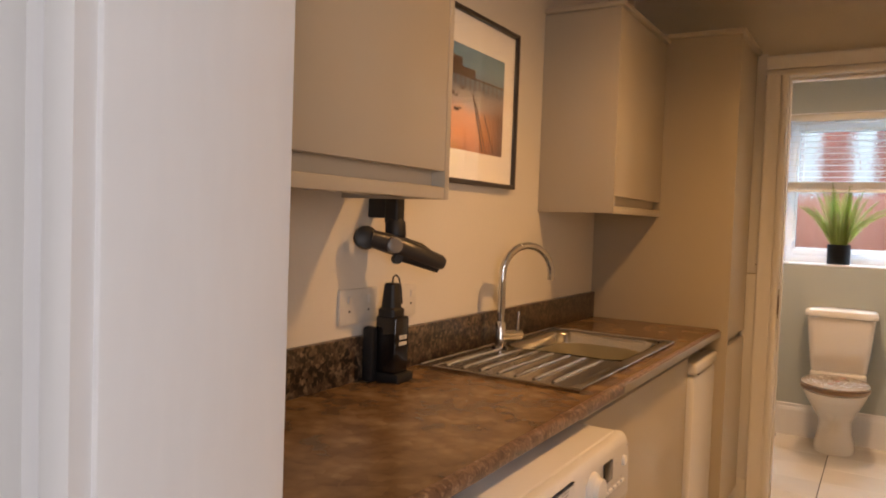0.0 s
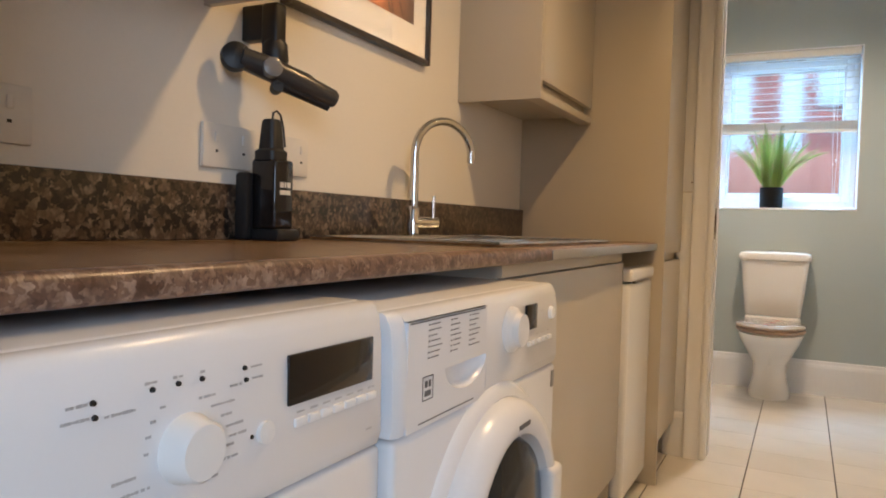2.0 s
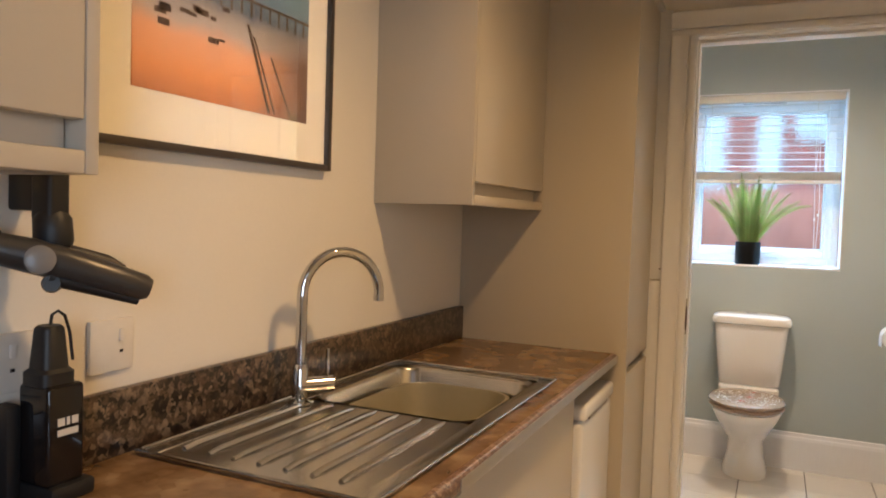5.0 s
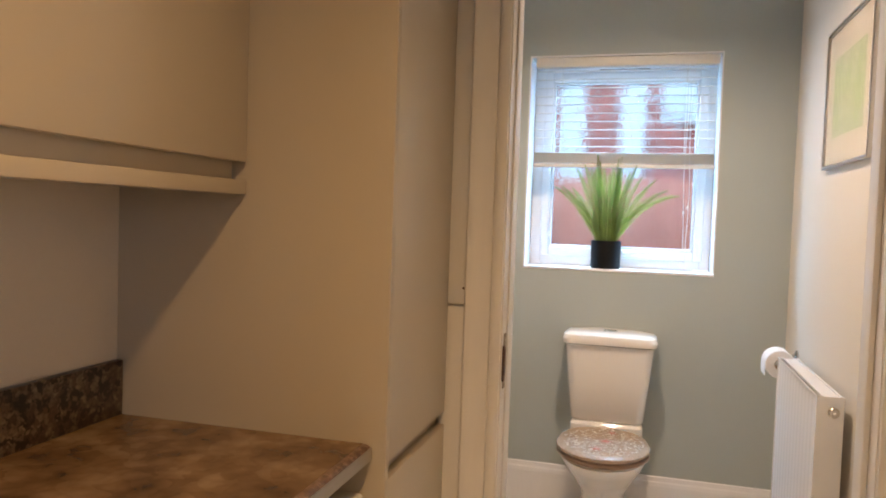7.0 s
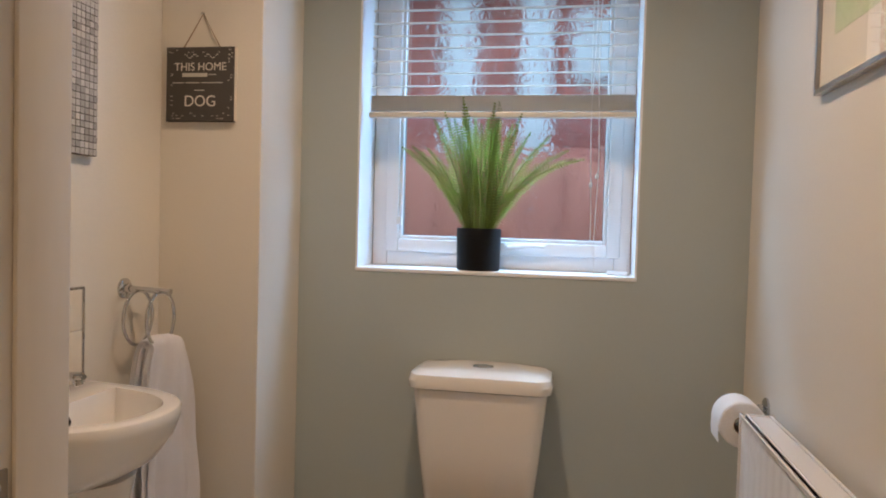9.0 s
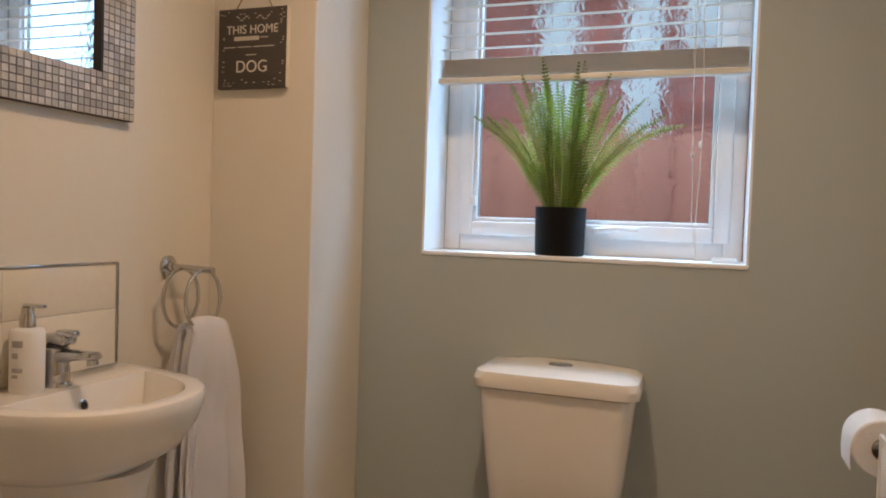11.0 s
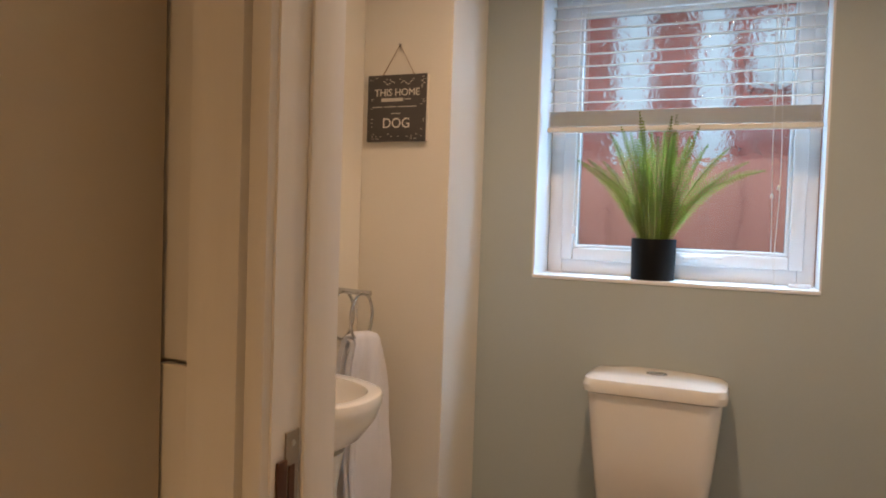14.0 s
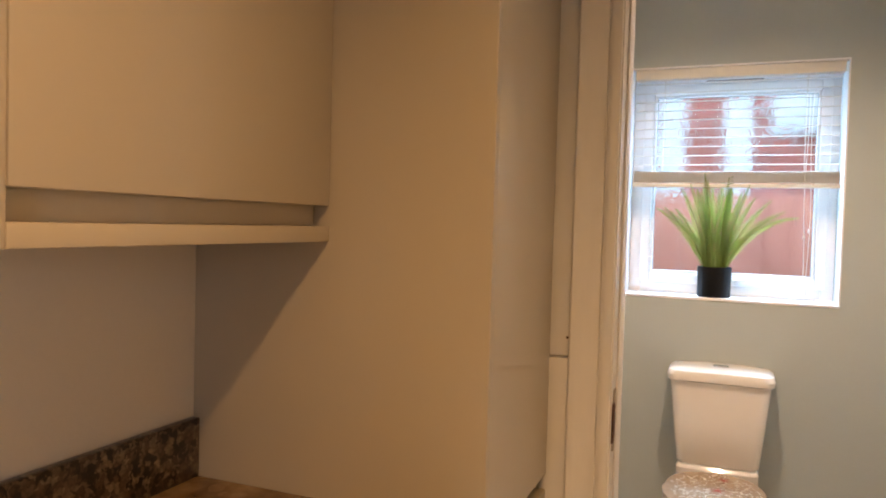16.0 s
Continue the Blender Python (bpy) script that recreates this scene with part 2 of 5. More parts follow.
BRASS = mat("worn_steel_plate", (0.38, 0.33, 0.27), 0.4, 1.0, vary=0.2, scale=30)
SOFTINK = mat("soft_grey_print", (0.48, 0.48, 0.49), 0.6)
RUST = mat("brown_lock_recess", (0.08, 0.03, 0.015), 0.8, vary=0.2)
GLOW = emit("downlight_glow", (1.0, 0.72, 0.42), 6.0)


# ---- mesh helpers ----
def box(bm, x0, x1, y0, y1, z0, z1, bevel=0.0, seg=2):
    m = Matrix.Translation(((x0 + x1) / 2, (y0 + y1) / 2, (z0 + z1) / 2)) @ Matrix.Diagonal((x1 - x0, y1 - y0, z1 - z0, 1))
    made = bmesh.ops.create_cube(bm, size=1, matrix=m)["verts"]
    if bevel:
        edges = list({e for v in made for e in v.link_edges})
        bmesh.ops.bevel(bm, geom=edges, offset=bevel, segments=seg, profile=0.5, affect="EDGES")
    return bm


def B(*a, **k):
    return box(bmesh.new(), *a, **k)


def ring_loft(bm, rings, cap0=True, cap1=True, closed=True):
    """Skin rings of points that have equal counts."""
    vs = [[bm.verts.new(p) for p in r] for r in rings]
    n = len(vs[0])
    for a, b in zip(vs, vs[1:]):
        for i in range(n if closed else n - 1):
            bm.faces.new((a[i], a[(i + 1) % n], b[(i + 1) % n], b[i]))
    if cap0 and closed:
        bm.faces.new(vs[0][::-1])
    if cap1 and closed:
        bm.faces.new(vs[-1])
    return bm


def tube(bm, pts, r, seg=12, caps=True):
    """A round tube along points; r may be one radius or one for each point."""
    pts = [Vector(p) for p in pts]
    rs = r if isinstance(r, (list, tuple)) else [r] * len(pts)
    rings, up = [], None
    for i, p in enumerate(pts):
        d = (pts[min(i + 1, len(pts) - 1)] - pts[max(i - 1, 0)]).normalized()
        if up is None:
            up = d.orthogonal().normalized()
        up = (up - d * up.dot(d)).normalized()
        side = d.cross(up)
        rings.append([p + rs[i] * (math.cos(a) * up + math.sin(a) * side) for a in (2 * math.pi * k / seg for k in range(seg))])
    return ring_loft(bm, rings, caps, caps)


def lathe(bm, c, axis, profile, seg=32):
    """A turned shape round an axis through c; profile rows are radius, distance along the axis."""
    axis = Vector(axis).normalized()
    u = axis.orthogonal().normalized()
    v = axis.cross(u)
    rings = [[Vector(c) + axis * h + max(r, 1e-4) * (math.cos(a) * u + math.sin(a) * v) for a in (2 * math.pi * k / seg for k in range(seg))] for r, h in profile]
    return ring_loft(bm, rings)


def thing(name, base, label, category, group=""):
    ob = new(name)
    ob.location, ob.empty_display_size = base, 0.05
    return tagged(ob, label, category, group)


def part(name, bm, material, parent=None, label="", smooth=True):
    bmesh.ops.recalc_face_normals(bm, faces=bm.faces)
    me = bpy.data.meshes.new(name)
    bm.to_mesh(me)
    bm.free()
    me.materials.append(material)
    if smooth:
        me.polygons.foreach_set("use_smooth", [True] * len(me.polygons))
        me.set_sharp_from_angle(angle=radians(38))
    ob = new(name, me)
    if parent is not None:
        ob.parent = parent
        if parent.type == "EMPTY":
            ob.matrix_parent_inverse = Matrix.Translation(-Vector(parent.location))
    if label:
        tagged(ob, label)
    return ob


def setting(name, bm, material, label, category):
    return tagged(part(name, bm, material, smooth=False), label, category, kind="structure")


# ---- plan ----
WX, RX = -1.017, 0.585          # left and right walls
NY0, NY1 = 0.391, 0.517         # wall with the kitchen doorway
DY0, DY1 = 3.665, 3.770         # wall with the toilet doorway
FY = 5.333                      # window wall
CEIL = 2.40
OUT = FY + 0.25                 # outer face of the window wall
NL, NR = -0.248, 0.54           # kitchen doorway
DL, DR, DTOP = -0.318, 0.465, 1.99
WL0, WR0, WZ0, WZ1 = -0.543, 0.287, 1.115, 2.07  # window opening

setting("wall_left", B(WX - 0.12, WX, NY1, OUT, 0, CEIL), CREAM, "cream painted plaster wall behind the worktop", "wall")
setting("wall_right", B(RX, RX + 0.12, NY1, OUT, 0, CEIL), CREAM, "cream painted plaster wall beside the radiator", "wall")
bm = B(WX, WL0, FY, OUT, 0, CEIL)
box(bm, WR0, RX, FY, OUT, 0, CEIL)
box(bm, WL0, WR0, FY, OUT, 0, WZ0 - 0.012)
box(bm, WL0, WR0, FY, OUT, WZ1, CEIL)
setting("wall_window", bm, BLUE, "blue-grey painted wall round the toilet window", "wall")
bm = B(WX, DL - 0.03, DY0, DY1, 0, CEIL)
box(bm, DR + 0.03, RX, DY0, DY1, 0, CEIL)
box(bm, DL - 0.03, DR + 0.03, DY0, DY1, DTOP + 0.03, CEIL)
setting("wall_partition", bm, CREAM, "cream painted wall with the toilet doorway", "wall")
bm = B(-1.9, NL - 0.03, NY0, NY1, 0, CEIL)
box(bm, NR + 0.03, 1.9, NY0, NY1, 0, CEIL)
box(bm, NL - 0.03, NR + 0.03, NY0, NY1, 2.03, CEIL)
setting("wall_kitchen", bm, CREAM, "pale painted wall with the kitchen doorway", "wall")
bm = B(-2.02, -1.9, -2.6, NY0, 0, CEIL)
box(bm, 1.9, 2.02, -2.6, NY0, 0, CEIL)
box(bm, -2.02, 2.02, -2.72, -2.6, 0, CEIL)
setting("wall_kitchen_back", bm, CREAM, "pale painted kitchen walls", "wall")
bm = B(-2.02, 2.02, -2.72, NY1, CEIL, CEIL + 0.1)
box(bm, WX - 0.12, RX + 0.12, NY1, OUT, CEIL, CEIL + 0.1)
setting("ceiling", bm, WHITE, "white painted ceiling", "ceiling")
floor = setting("floor", B(-2.02, 2.02, -2.72, OUT, -0.1, -0.006), GROUT, "cream ceramic tiles with dark grout lines", "floor")

# boxed pipe chase in the corner of the toilet
setting("pipe_boxing", B(WX, -0.722, 5.042, FY, 0, CEIL, bevel=0.003), CREAM, "cream painted pipe boxing in the corner", "wall")


def skirting(name, x0, y0, x1, y1, nx, ny):
    """A moulded board between two points; nx, ny points into the room."""
    prof = [(0, 0), (0.016, 0), (0.016, 0.165), (0.013, 0.18), (0.009, 0.187), (0.007, 0.203), (0, 0.207)]
    rings = [[(px + nx * d, py + ny * d, z) for d, z in prof] for px, py in ((x0, y0), (x1, y1))]
    return setting(name, ring_loft(bmesh.new(), rings), DOORW, "white gloss moulded skirting board", "skirting")


skirting("baseboard_window", -0.722, FY, RX, FY, 0, -1)
skirting("baseboard_right", RX, DY1 + 0.02, RX, FY - 0.017, -1, 0)
skirting("baseboard_boxing", WX, 5.042, -0.722, 5.042, 0, -1)
skirting("baseboard_boxing_side", -0.722, 5.026, -0.722, FY - 0.017, 1, 0)
skirting("baseboard_left", WX, DY1, WX, 5.025, 1, 0)
skirting("baseboard_partition", -0.49, DY0, -0.403, DY0, 0, -1)
skirting("baseboard_utility", RX, NY1 + 0.02, RX, DY0 - 0.03, -1, 0)


def architrave(bm, inner, y, out, side, z1, w=0.085):
    """Moulded upright: steps outwards from the opening's edge. out: +1 or -1 along y; side: +1 or -1 along x, away from the opening."""
    prof = [(0, 0), (0, 0.012), (0.006, 0.016), (0.017, 0.017), (0.018, 0.009), (0.024, 0.009), (0.025, 0.021), (0.06, 0.023), (0.066, 0.027), (w - 0.004, 0.027), (w, 0.022), (w, 0)]
    return ring_loft(bm, [[(inner + side * a, y + out * b, z) for a, b in prof] for z in (0, z1)])


def head(bm, xa, xb, y, out, z, w=0.085):
    prof = [(0, 0), (0, 0.012), (0.006, 0.016), (0.017, 0.017), (0.018, 0.009), (0.024, 0.009), (0.025, 0.021), (0.06, 0.023), (0.066, 0.027), (w - 0.004, 0.027), (w, 0.022), (w, 0)]
    return ring_loft(bm, [[(x, y + out * b, z + a) for a, b in prof] for x in (xa, xb)])


# toilet doorway: lining, stops, architraves
door1 = thing("door_1", (DL, DY0, 0), "cream gloss door frame open to the toilet", "door frame")
door1["kind"] = "structure"
part("lining", B(DL - 0.03, DL, DY0 - 0.004, DY1 + 0.004, 0, DTOP + 0.03), DOORW, door1)
part("lining", B(DR, DR + 0.03, DY0 - 0.004, DY1 + 0.004, 0, DTOP + 0.03), DOORW, door1)
part("lining", B(DL, DR, DY0 - 0.004, DY1 + 0.004, DTOP, DTOP + 0.03), DOORW, door1)
part("door_stop", B(DL, DL + 0.005, 3.711, DY1 + 0.002, 0, DTOP, bevel=0.002), DOORW, door1)
part("door_stop", B(DR - 0.012, DR, 3.711, DY1 + 0.002, 0, DTOP, bevel=0.002), DOORW, door1)
part("door_stop", B(DL + 0.005, DR - 0.012, 3.711, DY1 + 0.002, DTOP - 0.012, DTOP, bevel=0.002), DOORW, door1)
part("architrave", architrave(bmesh.new(), DL - 0.003, DY0 - 0.004, -1, -1, DTOP + 0.003), DOORW, door1)
part("architrave", architrave(bmesh.new(), DR + 0.003, DY0 - 0.004, -1, 1, DTOP + 0.003), DOORW, door1)
part("architrave", head(bmesh.new(), DL - 0.088, DR + 0.088, DY0 - 0.004, -1, DTOP + 0.003), DOORW, door1)
strike = part("strike_plate", B(DL, DL + 0.0025, 3.683, 3.706, 0.925, 1.055, bevel=0.001), BRASS, door1, "worn metal strike plate")
part("lip", B(DL + 0.0005, DL + 0.004, 3.668, 3.684, 0.945, 1.028, bevel=0.001), RUST, strike)
part("latch_hole", B(DL + 0.001, DL + 0.0035, 3.687, 3.697, 0.955, 1.02), RUST, strike)
part("screw", lathe(bmesh.new(), (DL + 0.002, 3.695, 1.042), (1, 0, 0), [(0.004, 0), (0.003, 0.0015)], 10), ALU, strike)
part("screw", lathe(bmesh.new(), (DL + 0.002, 3.695, 0.938), (1, 0, 0), [(0.004, 0), (0.003, 0.0015)], 10), ALU, strike)

# filler boards between the tall cupboard and the toilet door frame
fill = thing("filler_board", (-0.43, DY0, 0.19), "cream painted filler board in two lengths beside the door frame", "trim")
fill["kind"] = "structure"
part("upper_board", B(-0.462, -0.404, DY0 - 0.012, DY0, 1.122, 2.09, bevel=0.002), DOORW, fill)
part("lower_board", B(-0.462, -0.404, DY0 - 0.014, DY0, 0.193, 1.117, bevel=0.002), DOORW, fill)
part("nail_head", lathe(bmesh.new(), (-0.412, DY0 - 0.012, 1.16), (0, -1, 0), [(0.003, 0), (0.002, 0.001)], 8), RUST, fill)

# kitchen doorway
door2 = thing("door_2", (NL, NY0, 0), "white gloss door frame open to the kitchen", "door frame")
door2["kind"] = "structure"
part("lining", B(NL - 0.03, NL, NY0 - 0.004, NY1 + 0.004, 0, 2.03, bevel=0.003), DOORW, door2)
part("lining", B(NR, NR + 0.03, NY0 - 0.004, NY1 + 0.004, 0, 2.03, bevel=0.003), DOORW, door2)
part("lining", B(NL, NR, NY0 - 0.004, NY1 + 0.004, 2.0, 2.03), DOORW, door2)
part("architrave", architrave(bmesh.new(), NL - 0.004, NY0 - 0.004, -1, -1, 2.004), DOORW, door2)
part("architrave", architrave(bmesh.new(), NR + 0.004, NY0 - 0.004, -1, 1, 2.004), DOORW, door2)
part("architrave", head(bmesh.new(), NL - 0.089, NR + 0.089, NY0 - 0.004, -1, 2.004), DOORW, door2)


def downlight(x, y):
    d = thing("ceiling_downlight", (x, y, CEIL), "small recessed ceiling downlight with chrome rim", "ceiling light", "recessed downlights")
    part("rim", lathe(bmesh.new(), (x, y, CEIL), (0, 0, -1), [(0.045, 0.0), (0.045, 0.004), (0.034, 0.006), (0.034, 0.0)]), CHROME, d)
    part("bulb", lathe(bmesh.new(), (x, y, CEIL), (0, 0, -1), [(0.033, 0.001), (0.033, 0.003), (0.01, 0.004)]), GLOW, d)


downlight(0.0, 2.12)
downlight(-0.15, 4.45)

# ---- window ----
win = thing("window_1", (-0.13, FY, WZ0), "white plastic window with obscure glass", "window")
win["kind"] = "structure"
GY = FY + 0.177
part("window_sill", B(WL0, WR0, FY - 0.004, OUT, WZ0 - 0.012, WZ0, bevel=0.003), UPVC, win)
part("reveal", B(WL0, WL0 + 0.006, FY + 0.001, FY + 0.164, WZ0, WZ1), UPVC, win)
part("reveal", B(WR0 - 0.006, WR0, FY + 0.001, FY + 0.164, WZ0, WZ1), UPVC, win)
part("reveal", B(WL0 + 0.006, WR0 - 0.006, FY + 0.001, FY + 0.164, WZ1 - 0.006, WZ1), UPVC, win)


def surround(x0, x1, z0, z1, w, y0, y1, bev):
    """Four mitred-looking rails round an opening, in one frame."""
    f = B(x0, x0 + w, y0, y1, z0, z1, bevel=bev)
    box(f, x1 - w, x1, y0, y1, z0, z1, bevel=bev)
    box(f, x0 + w, x1 - w, y0 + 0.001, y1, z0, z0 + w, bevel=bev)
    box(f, x0 + w, x1 - w, y0 + 0.001, y1, z1 - w, z1, bevel=bev)
    return f


part("window_frame", surround(WL0 + 0.006, WR0 - 0.008, WZ0, WZ1 - 0.006, 0.048, GY - 0.012, GY + 0.05, 0.004), UPVC, win)
part("sash", surround(WL0 + 0.052, WR0 - 0.040, WZ0 + 0.045, WZ1 - 0.05, 0.040, GY - 0.024, GY + 0.03, 0.005), UPVC, win)
part("glazing_bead", surround(WL0 + 0.093, WR0 - 0.081, WZ0 + 0.086, WZ1 - 0.091, 0.011, GY - 0.014, GY + 0.02, 0.003), UPVC, win)
part("gasket", surround(WL0 + 0.103, WR0 - 0.091, WZ0 + 0.096, WZ1 - 0.101, 0.003, GY - 0.002, GY + 0.012, 0.0), GREYPL, win)
vent = part("trickle_vent", B(-0.255, 0.0, GY - 0.036, GY - 0.0245, WZ1 - 0.048, WZ1 - 0.030, bevel=0.003), UPVC, win)
part("slot", B(-0.24, -0.015, GY - 0.0368, GY - 0.0355, WZ1 - 0.041, WZ1 - 0.037), GREYPL, vent)
pane = part("pane", B(WL0 + 0.100, WR0 - 0.088, GY + 0.004, GY + 0.010, WZ0 + 0.093, WZ1 - 0.098), OBSCURE, win, "swirl-patterned obscure glass", smooth=False)
pane.visible_shadow = False
hd = part("handle", B(-0.105, -0.055, GY - 0.034, GY - 0.024, WZ0 + 0.058, WZ0 + 0.076, bevel=0.003), UPVC, win)
tb = tube(bmesh.new(), [(-0.095, GY - 0.034, WZ0 + 0.067), (-0.09, GY - 0.046, WZ0 + 0.069), (-0.03, GY - 0.048, WZ0 + 0.076), (0.02, GY - 0.046, WZ0 + 0.074)], [0.006, 0.008, 0.007, 0.005], 10)
part("lever", tb, UPVC, hd)
part("catch", B(WL0 + 0.088, WL0 + 0.106, GY - 0.034, GY - 0.022, 1.245, 1.272, bevel=0.003), UPVC, win)
part("stay_peg", B(0.205, 0.265, FY + 0.06, FY + 0.075, WZ0, WZ0 + 0.012, bevel=0.003), UPVC, win)

# ---- venetian blind ----
blind = thing("venetian_blind", (-0.13, FY + 0.03, 1.58), "cream venetian blind half lowered in the window", "blind")
BX0, BX1, BYY = WL0 + 0.026, WR0 - 0.014, FY + 0.032
part("head_rail", B(BX0, BX1, FY + 0.008, FY + 0.056, WZ1 - 0.05, WZ1 - 0.008, bevel=0.003), SLAT, blind)


def slat_mesh(z, tilt):
    c, s = math.cos(tilt), math.sin(tilt)
    prof = []
    for k in range(5):
        u = -0.0125 + 0.025 * k / 4
        prof.append((u, 0.0022 * (1 - (u / 0.0125) ** 2)))
    prof += [(u, v - 0.0009) for u, v in prof[::-1]]
    return ring_loft(bmesh.new(), [[(x, BYY + u * c - v * s, z + u * s + v * c) for u, v in prof] for x in (BX0 + 0.004, BX1 - 0.004)])


SZ0, SZ1 = 1.664, WZ1 - 0.066
first = part("slat", slat_mesh(SZ0, 0.05), SLAT, blind)
nsl = 10
for k in range(1, nsl):
    o = first.copy()
    scene.collection.objects.link(o)
    o.location = (0, 0, (SZ1 - SZ0) * k / (nsl - 1))
for k in range(16):
    o = first.copy()
    scene.collection.objects.link(o)
    o.location = (0, 0.0012 * math.sin(k * 2.1), 1.590 - SZ0 + 0.0030 * k)
part("bottom_rail", B(BX0, BX1, BYY - 0.014, BYY + 0.014, 1.570, 1.586, bevel=0.003), SLAT, blind)
for x in (BX0 + 0.12, BX1 - 0.13):
    for dy in (-0.0138, 0.0138):
        part("ladder_cord", tube(bmesh.new(), [(x, BYY + dy, 1.598), (x, BYY + dy, WZ1 - 0.05)], 0.0009, 6), SLAT, blind)
for dx in (0.0, 0.024):
    pts = [(0.150 + dx * 0.7 + 0.004 * math.sin(k * 0.8 + dx * 90), BYY - 0.022, WZ1 - 0.05 - k * 0.08) for k in range(11)] + [(0.168, BYY - 0.02, 1.142 - dx)]
    cord = part("pull_cord", tube(bmesh.new(), pts, 0.0013, 6), WPLAST, blind, "thin white pull cord")
    part("cord_bead", lathe(bmesh.new(), (0.150 + dx * 0.7, BYY - 0.022, 1.385 + dx), (0, 0, -1), [(0.002, 0), (0.005, 0.008), (0.004, 0.014), (0.001, 0.016)], 10), WPLAST, cord)

# ---- fern on the sill ----
PX, PY = -0.176, FY + 0.068
fern = thing("potted_fern", (PX, PY, WZ0), "artificial green fern in a black pot on the window sill", "plant")
part("pot", lathe(bmesh.new(), (PX, PY, WZ0), (0, 0, 1), [(0.062, 0), (0.065, 0.004), (0.0675, 0.124), (0.0675, 0.127), (0.063, 0.127), (0.062, 0.10)], 40), POTM, fern, "matt black cylinder pot")
part("soil", lathe(bmesh.new(), (PX, PY, WZ0), (0, 0, 1), [(0.051, 0.095), (0.051, 0.10), (0.01, 0.104)], 20), SOIL, fern)


def frond(az, lean, length, droop, rnd):
    """A fern leaf: an arching midrib with pairs of narrow leaflets, spread towards the room."""
    b = bmesh.new()
    n = 44
    face = Vector((rnd.uniform(-0.35, 0.35), -1, 0.35 + rnd.uniform(-0.2, 0.3)))
    p = Vector((PX + 0.030 * math.cos(az), PY + 0.02 * math.sin(az), WZ0 + 0.10))
    spine = []
    for k in range(n + 1):
        f = k / n
        ang = lean * (0.35 + 0.75 * f) + droop * f * f
        d = Vector((math.cos(az) * math.sin(ang), math.sin(az) * math.sin(ang) * 0.28 - 0.22 * f, math.cos(ang))).normalized()
        spine.append((p.copy(), d))
        p = p + d * (length / n)
    tube(b, [s[0] for s in spine[::9]] + [spine[-1][0]], [0.0018] * len(spine[::9]) + [0.0008], 5)
    curl = rnd.uniform(-0.2, 0.5)
    for k in range(2, n + 1):
        q, d = spine[k]
        f = k / n
        side = d.cross(face).normalized()
        w = 0.0195 * min(1, 0.35 + f * 2.2) * (1 - f ** 3.0) + 0.004
        nrm = side.cross(d).normalized()
        for s in (1, -1):
            tip = q + side * s * w * (0.9 + 0.2 * rnd.random()) + d * w * 0.38 + nrm * (0.007 * (rnd.random() - 0.5) - curl * w)
            hw_ = d * (length / n) * 0.26 + nrm * 0.0012
            mid = q.lerp(tip, 0.6) + nrm * 0.002
            v = [b.verts.new(x) for x in (q - hw_, q + hw_, mid + hw_, tip, mid - hw_)]
            b.faces.new(v)
    return b


rnd = random.Random(7)
shapes = [(0.05, 1.02, 0.385, 0.42), (3.2, 0.90, 0.345, 0.05), (0.15, 0.92, 0.36, 0.22), (3.0, 0.80, 0.33, 0.05), (0.25, 0.70, 0.36, 0.12), (2.9, 0.62, 0.30, 0.1), (0.5, 0.55, 0.34, 0.05), (3.3, 0.42, 0.37, 0.02), (-0.3, 0.36, 0.38, 0.02)]
for k in range(15):
    shapes.append((k * 2.399 + rnd.random() * 0.4, 0.06 + 0.24 * rnd.random(), 0.33 + 0.085 * rnd.random(), 0.02 + 0.10 * rnd.random()))
for az, lean, ln, dr in shapes:
    part("leaf", frond(az, lean, ln, dr, rnd), LEAF, fern)

# ---- outside the window ----
setting("ground", B(-400, 400, OUT + 0.001, 900, -0.12, -0.1), PAVE, "grey paving outside the window", "ground")
fence = thing("garden_fence", (0.2, 6.7, -0.1), "red-brown boarded fence outside the window", "fence")
for k in range(22):
    part("board", B(-1.6 + k * 0.15, -1.6 + k * 0.15 + 0.144, 6.66 + 0.012 * (k % 2), 6.69 + 0.012 * (k % 2), -0.1, 1.60, bevel=0.003), FENCE, fence)
house = thing("neighbour_house", (0, 7.2, -0.1), "red brick house wall with white rendered piers", "house")
hw = part("wall", B(-6, 6, 7.02, 7.3, -0.1, 5.2), MORTAR, house)
for x0, x1 in ((-0.60, -0.42), (-0.19, -0.03)):
    part("pier", B(x0, x1, 6.96, 7.015, -0.1, 3.4, bevel=0.01), RENDERW, house, "white rendered pier")
part("lintel", B(0.06, 0.75, 6.975, 7.015, 1.98, 2.35, bevel=0.01), RENDERW, house, "pale weathered lintel")
part("roof", B(-6.2, 6.2, 6.8, 7.4, 5.2, 5.4), PAVE, house)

# ---- worktop and upstand ----
CY0, CY1, CX = 0.53, 3.226, -0.470
prof = [(WX, 0.880), (WX, 0.910), (CX - 0.016, 0.910), (CX - 0.016, 0.880)]
nose = [(CX - 0.0158, 0.880), (CX - 0.0158, 0.910), (CX - 0.010, 0.9095), (CX - 0.005, 0.908), (CX - 0.001, 0.903), (CX, 0.896), (CX, 0.886), (CX - 0.003, 0.882), (CX - 0.008, 0.880)]
